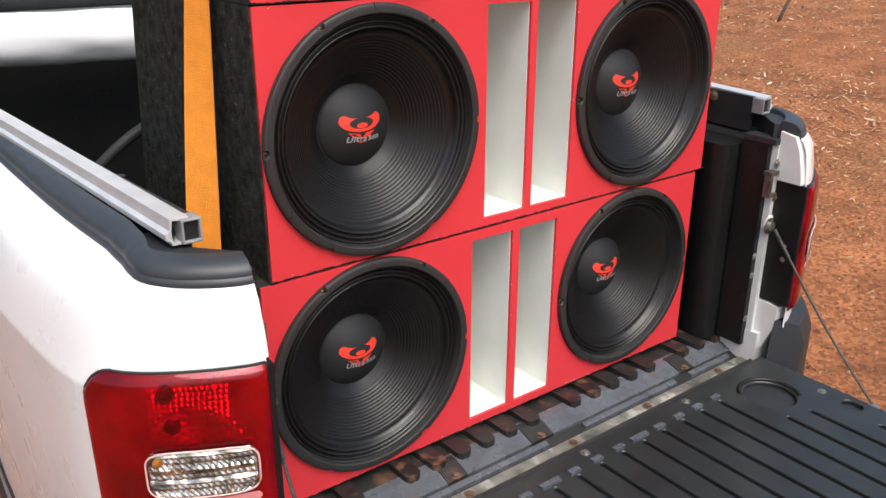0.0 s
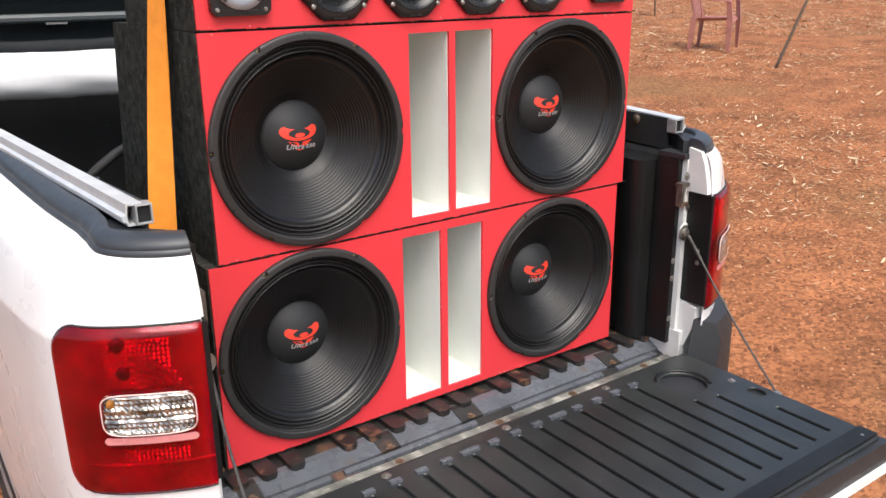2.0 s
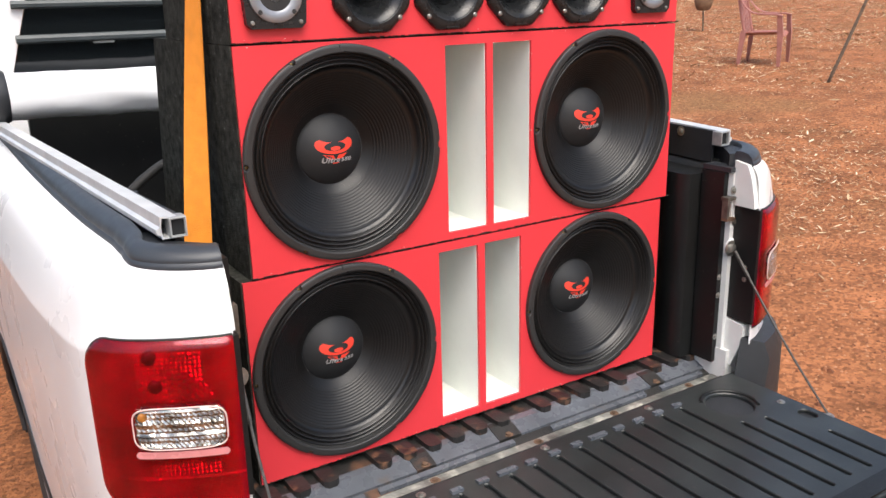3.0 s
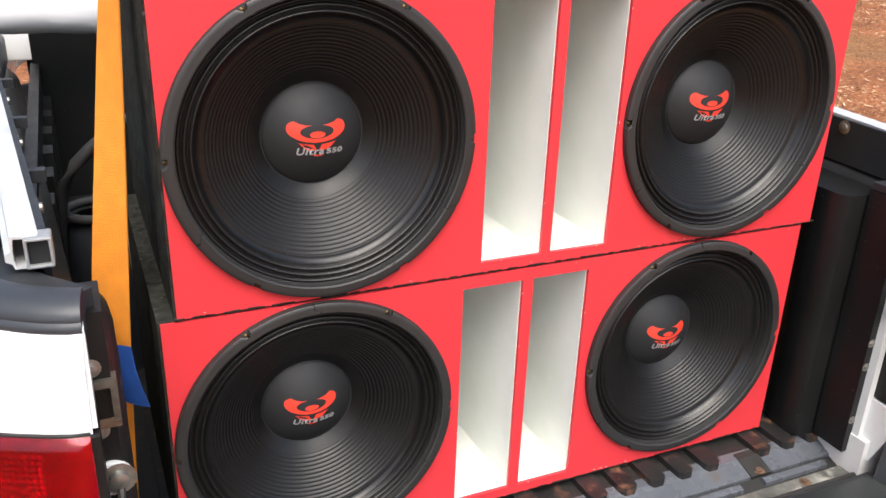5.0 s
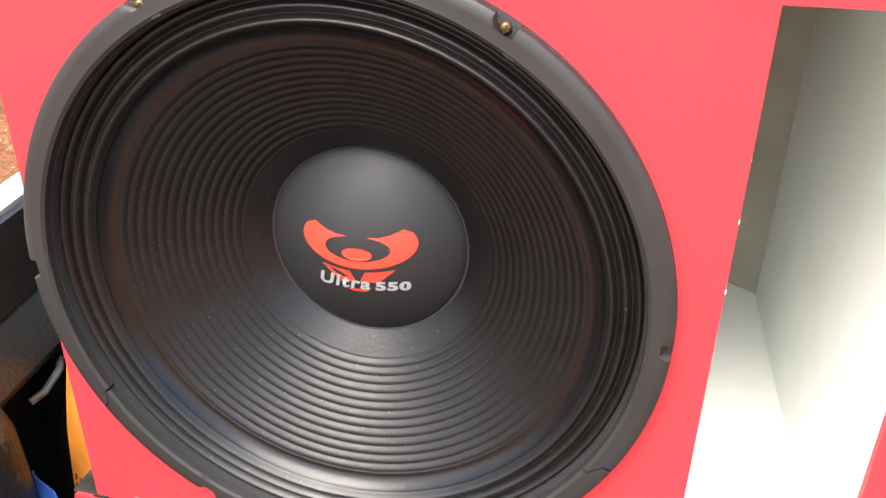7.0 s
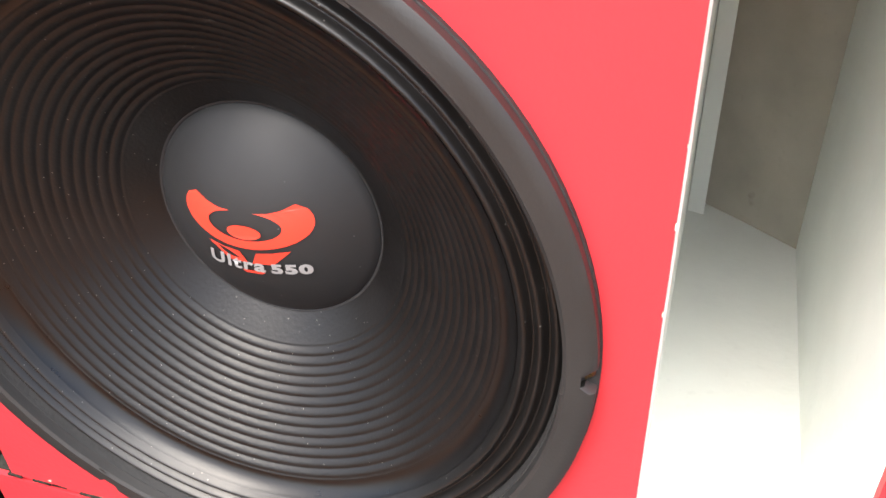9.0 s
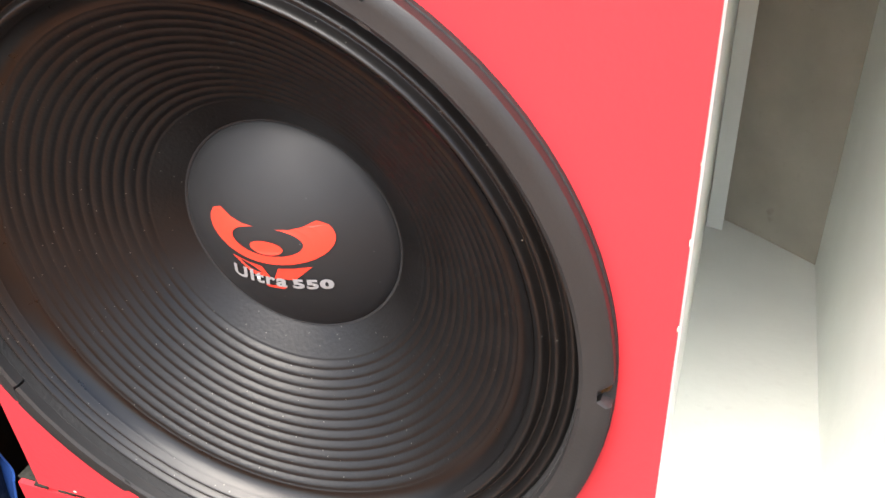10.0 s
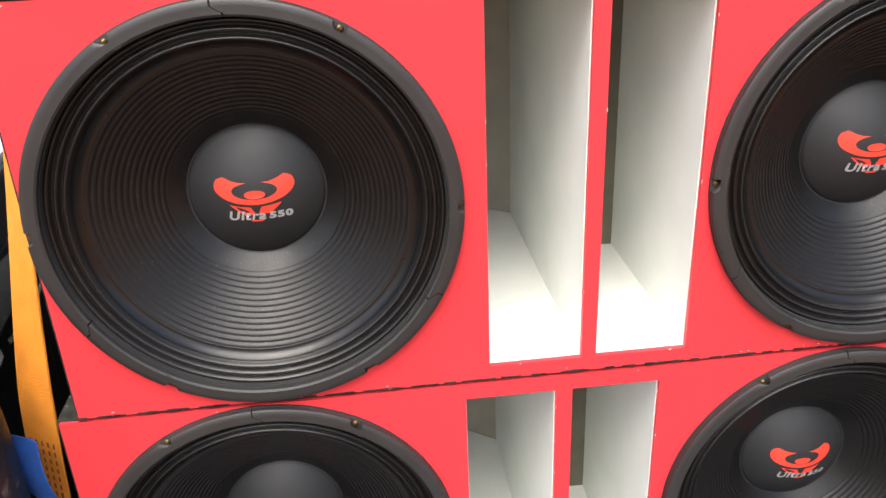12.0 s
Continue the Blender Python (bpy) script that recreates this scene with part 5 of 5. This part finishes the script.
# ---- yard ----
def plastic_chair(at, turn):
    """A moulded garden armchair; its front looks along its own -y."""
    c = thing("plastic_chair", "faded reddish-brown plastic armchair standing on the dirt", "chair")
    c.matrix_world = Matrix.Translation(at) @ Matrix.Rotation(radians(turn), 4, "Z") @ Matrix.Scale(0.95, 4)
    seat = []
    for j in range(9):
        y = -0.25 + 0.47 * j / 8
        w = 0.235 - 0.03 * j / 8
        seat.append([(w * k / 4, y, 0.425 - 0.022 * math.cos(k / 4 * 1.4) + 0.022 * (k / 4) ** 4 - 0.03 * max(0.0, 1 - j / 1.2) ** 2 - 0.012 * j / 8) for k in range(-4, 5)])
    part("seat", thicken(sheet(seat), 0.012), CHAIR_PLASTIC, c, smooth=True)
    for sx in (-1, 1):
        # channel-shaped legs: the front one runs up into the arm
        for foot, knee, top, name in (((sx * 0.265, -0.258), (sx * 0.250, -0.250, 0.41), (sx * 0.262, -0.225, 0.635), "leg"), ((sx * 0.235, 0.262), (sx * 0.215, 0.225, 0.42), (sx * 0.213, 0.215, 0.45), "leg")):
            bm = bmesh.new()
            rows = []
            for (x, y, z), w, d in (((foot[0], foot[1], 0.0), 0.017, 0.020), (knee, 0.026, 0.036), (top, 0.022, 0.030)):
                rows.append([(x - sx * w, y - d, z), (x + sx * w, y - d, z), (x + sx * w, y + d, z), (x + sx * (w - 0.008), y + d, z), (x + sx * (w - 0.008), y - d + 0.008, z), (x - sx * w, y - d + 0.008, z), (x - sx * w, y - d, z)])
            sheet(rows, bm)
            bmesh.ops.remove_doubles(bm, verts=bm.verts, dist=1e-5)
            part(name, bm, CHAIR_PLASTIC, c, bevel=0.002)
        arm, _ = spline([(sx * 0.262, -0.262, 0.628), (sx * 0.272, -0.20, 0.648), (sx * 0.272, -0.05, 0.655), (sx * 0.258, 0.10, 0.672), (sx * 0.240, 0.20, 0.735), (sx * 0.222, 0.285, 0.84), (sx * 0.195, 0.320, 0.885)], 26)
        rows = []
        for i, p in enumerate(arm):
            w = 0.028 - 0.008 * i / 26
            rows.append([(p.x - w, p.y, p.z - 0.010), (p.x - w, p.y, p.z + 0.004), (p.x - w * 0.6, p.y, p.z + 0.011), (p.x + w * 0.6, p.y, p.z + 0.011), (p.x + w, p.y, p.z + 0.004), (p.x + w, p.y, p.z - 0.010), (p.x - w, p.y, p.z - 0.010)])
        bm = sheet(rows)
        bmesh.ops.remove_doubles(bm, verts=bm.verts, dist=1e-5)
        part("armrest", bm, CHAIR_PLASTIC, c, smooth=True)
        part("back_post", tube([(sx * 0.205, 0.215, 0.42), (sx * 0.212, 0.265, 0.62), (sx * 0.200, 0.318, 0.87)], 0.019, 8), CHAIR_PLASTIC, c, smooth=True)
    for k in range(-2, 3):
        part("back_slat", prism([(0.062 * k - 0.019, 0.0), (0.062 * k + 0.019, 0.0), (0.072 * k + 0.024, 0.44), (0.072 * k - 0.024, 0.44)], -0.004, 0.004), CHAIR_PLASTIC, c, bevel=0.0015).matrix_local = pose(0, 0.222, 0.425, -13, 0, 0)
    top, _ = spline([(-0.200, 0.318, 0.86), (-0.15, 0.332, 0.885), (0, 0.340, 0.898), (0.15, 0.332, 0.885), (0.200, 0.318, 0.86)], 16)
    part("top_rail", tube([tuple(p) for p in top], 0.021, 8), CHAIR_PLASTIC, c, smooth=True)


plastic_chair((8.63, 5.62, ground_z(8.63, 5.62) - 0.005), 24)


def stick(at, lean, height):
    x, y = at
    z = ground_z(x, y)
    pts = [(x + lean[0] * t * height + 0.02 * noise.noise((t * 5, x, 0)), y + lean[1] * t * height, z - 0.05 + height * t) for t in [i / 12 for i in range(13)]]
    return tagged(part("wooden_stake", tube(pts, 0.019, 8, taper=0.6), BARK, smooth="all"), "thin leaning grey-brown wooden stake in the dirt", "stake")


stick((7.92, 4.24), (0.29, -0.21), 2.2)


def litter(name, count, seed, regions, leaf, material, label):
    """Dry leaves or clods strewn on the ground."""
    rnd = random.Random(seed)
    verts, faces = [], []
    for _ in range(count):
        x0, x1, y0, y1 = rnd.choices([r[:4] for r in regions], [r[4] for r in regions])[0]
        x, y = rnd.uniform(x0, x1), rnd.uniform(y0, y1)
        if -0.6 < x < 1.2 and -0.6 < y < 4.2:
            continue
        d = math.hypot(x, y)
        if leaf and noise.noise((x * 0.35, y * 0.35, 7)) < 0.05 + 0.5 * rnd.random() - 0.06 * min(d, 9):
            continue
        z = ground_z(x, y)
        a = rnd.uniform(0, 6.283)
        c, s = math.cos(a), math.sin(a)
        b = len(verts)
        if leaf:
            ln = rnd.uniform(0.008, 0.024) * (2.0 if rnd.random() < 0.05 else 1) * (1 + 0.035 * min(d, 20))
            w = ln * rnd.uniform(0.09, 0.25)
            lift, curl, tip = rnd.uniform(0.004, 0.012), rnd.uniform(-0.25, 0.35), rnd.uniform(-0.3, 0.5)
            tu, tv = rnd.uniform(-0.7, 0.7), rnd.uniform(-0.9, 0.9)
            lift += 0.6 * (abs(tu) * ln + abs(tv) * w) * 0.9
            for u, v, h in ((-1, 0, tip), (-0.35, 0.9, curl), (-0.35, -0.9, curl), (0.4, 0.8, curl * 0.6), (0.4, -0.8, curl * 0.6), (1, 0.1, -tip * 0.4)):
                verts.append((x + c * u * ln - s * v * w, y + s * u * ln + c * v * w, z + lift + max(-0.003, h * w) + 0.6 * (u * ln * tu + v * w * tv)))
            faces += [(b, b + 2, b + 1), (b + 1, b + 2, b + 4, b + 3), (b + 3, b + 4, b + 5)]
        else:
            r = rnd.uniform(0.003, 0.011) * (1.8 if rnd.random() < 0.05 else 1)
            for u, v, h in ((1, 0, 0), (0.2, 0.9, 0), (-0.8, 0.5, 0), (-0.7, -0.6, 0), (0.3, -0.9, 0), (0.1, 0.1, 1)):
                k = r * rnd.uniform(0.7, 1.2)
                verts.append((x + (c * u - s * v) * k, y + (s * u + c * v) * k, z - 0.002 + h * k * 0.9))
            faces += [(b, b + 1, b + 5), (b + 1, b + 2, b + 5), (b + 2, b + 3, b + 5), (b + 3, b + 4, b + 5), (b + 4, b, b + 5)]
    me = bpy.data.meshes.new(name)
    me.from_pydata(verts, [], faces)
    me.materials.append(material)
    return tagged(new(name, me), label, "litter", kind="stuff")


def island_mat(name, c0, c1, c2, rough=0.85):
    """Colours that differ from piece to piece."""
    m = mat(name, c0, rough)
    t, n = m.node_tree, m.node_tree.nodes
    geo = n.new("ShaderNodeNewGeometry")
    r = n.new("ShaderNodeValToRGB")
    r.color_ramp.elements[0].color, r.color_ramp.elements[1].color = (*c0, 1), (*c2, 1)
    e = r.color_ramp.elements.new(0.6)
    e.color = (*c1, 1)
    t.links.new(geo.outputs["Random Per Island"], r.inputs[0])
    t.links.new(r.outputs[0], n["Principled BSDF"].inputs["Base Color"])
    return m


LEAF = island_mat("dry_leaf", (0.24, 0.13, 0.06), (0.50, 0.35, 0.20), (0.70, 0.58, 0.41))
CLOD = island_mat("dirt_clod", (0.12, 0.04, 0.018), (0.29, 0.115, 0.05), (0.46, 0.24, 0.13), 0.95)
REGIONS = [(0.9, 6, -1.0, 4, 3.0), (3, 14, 0, 12, 7.0), (8, 30, 2, 30, 8.0), (6, 18, 4, 16, 8.0), (-4, -0.6, -0.5, 6, 2.5), (-12, -2, 2, 12, 2.0), (-3, 4, 4, 12, 1.0)]
litter("dry_leaves", 95000, 3, REGIONS, True, LEAF, "pale dry leaves strewn over the dirt")
litter("dirt_clods", 60000, 4, [(0.9, 5, -1.0, 4, 5.0), (3, 9, 0, 7, 3.0), (-4, -0.6, -0.5, 6, 3.0)], False, CLOD, "small red dirt clods and gravel")


def pot_on_stake(x, y):
    """A small brown pot set on a thin stake."""
    z = ground_z(x, y)
    t = thing("garden_stake", "small brown clay pot on a thin wooden stake", "garden stake", (x, y, z))
    t.scale = (1.35, 1.35, 1.35)
    part("stake", tube([(0.02, 0, -0.04), (0.01, 0, 0.12), (0, 0, 0.27)], 0.010, 7), BARK, t)
    part("pot", lathe([(0.0, 0.25), (0.07, 0.255), (0.10, 0.30), (0.115, 0.37), (0.10, 0.42), (0.085, 0.43), (0.08, 0.40), (0.0, 0.38)], 24, axis="z"), mat("brown_clay", (0.16, 0.09, 0.05), 0.85, var=0.3, scale=18), t, smooth=True)


pot_on_stake(11.26, 8.88)


def log(x, y, turn):
    z = ground_z(x, y)
    c, s = math.cos(radians(turn)), math.sin(radians(turn))
    pts = [(x + c * f, y + s * f, z + 0.05 + 0.01 * noise.noise((f * 4, 2, 0))) for f in np.linspace(-0.4, 0.4, 9)]
    return tagged(part("log", tube(pts, 0.062, 12, taper=0.85), BARK, smooth="all"), "short dark weathered log lying on the dirt", "log")


log(11.0, 3.84, -35)
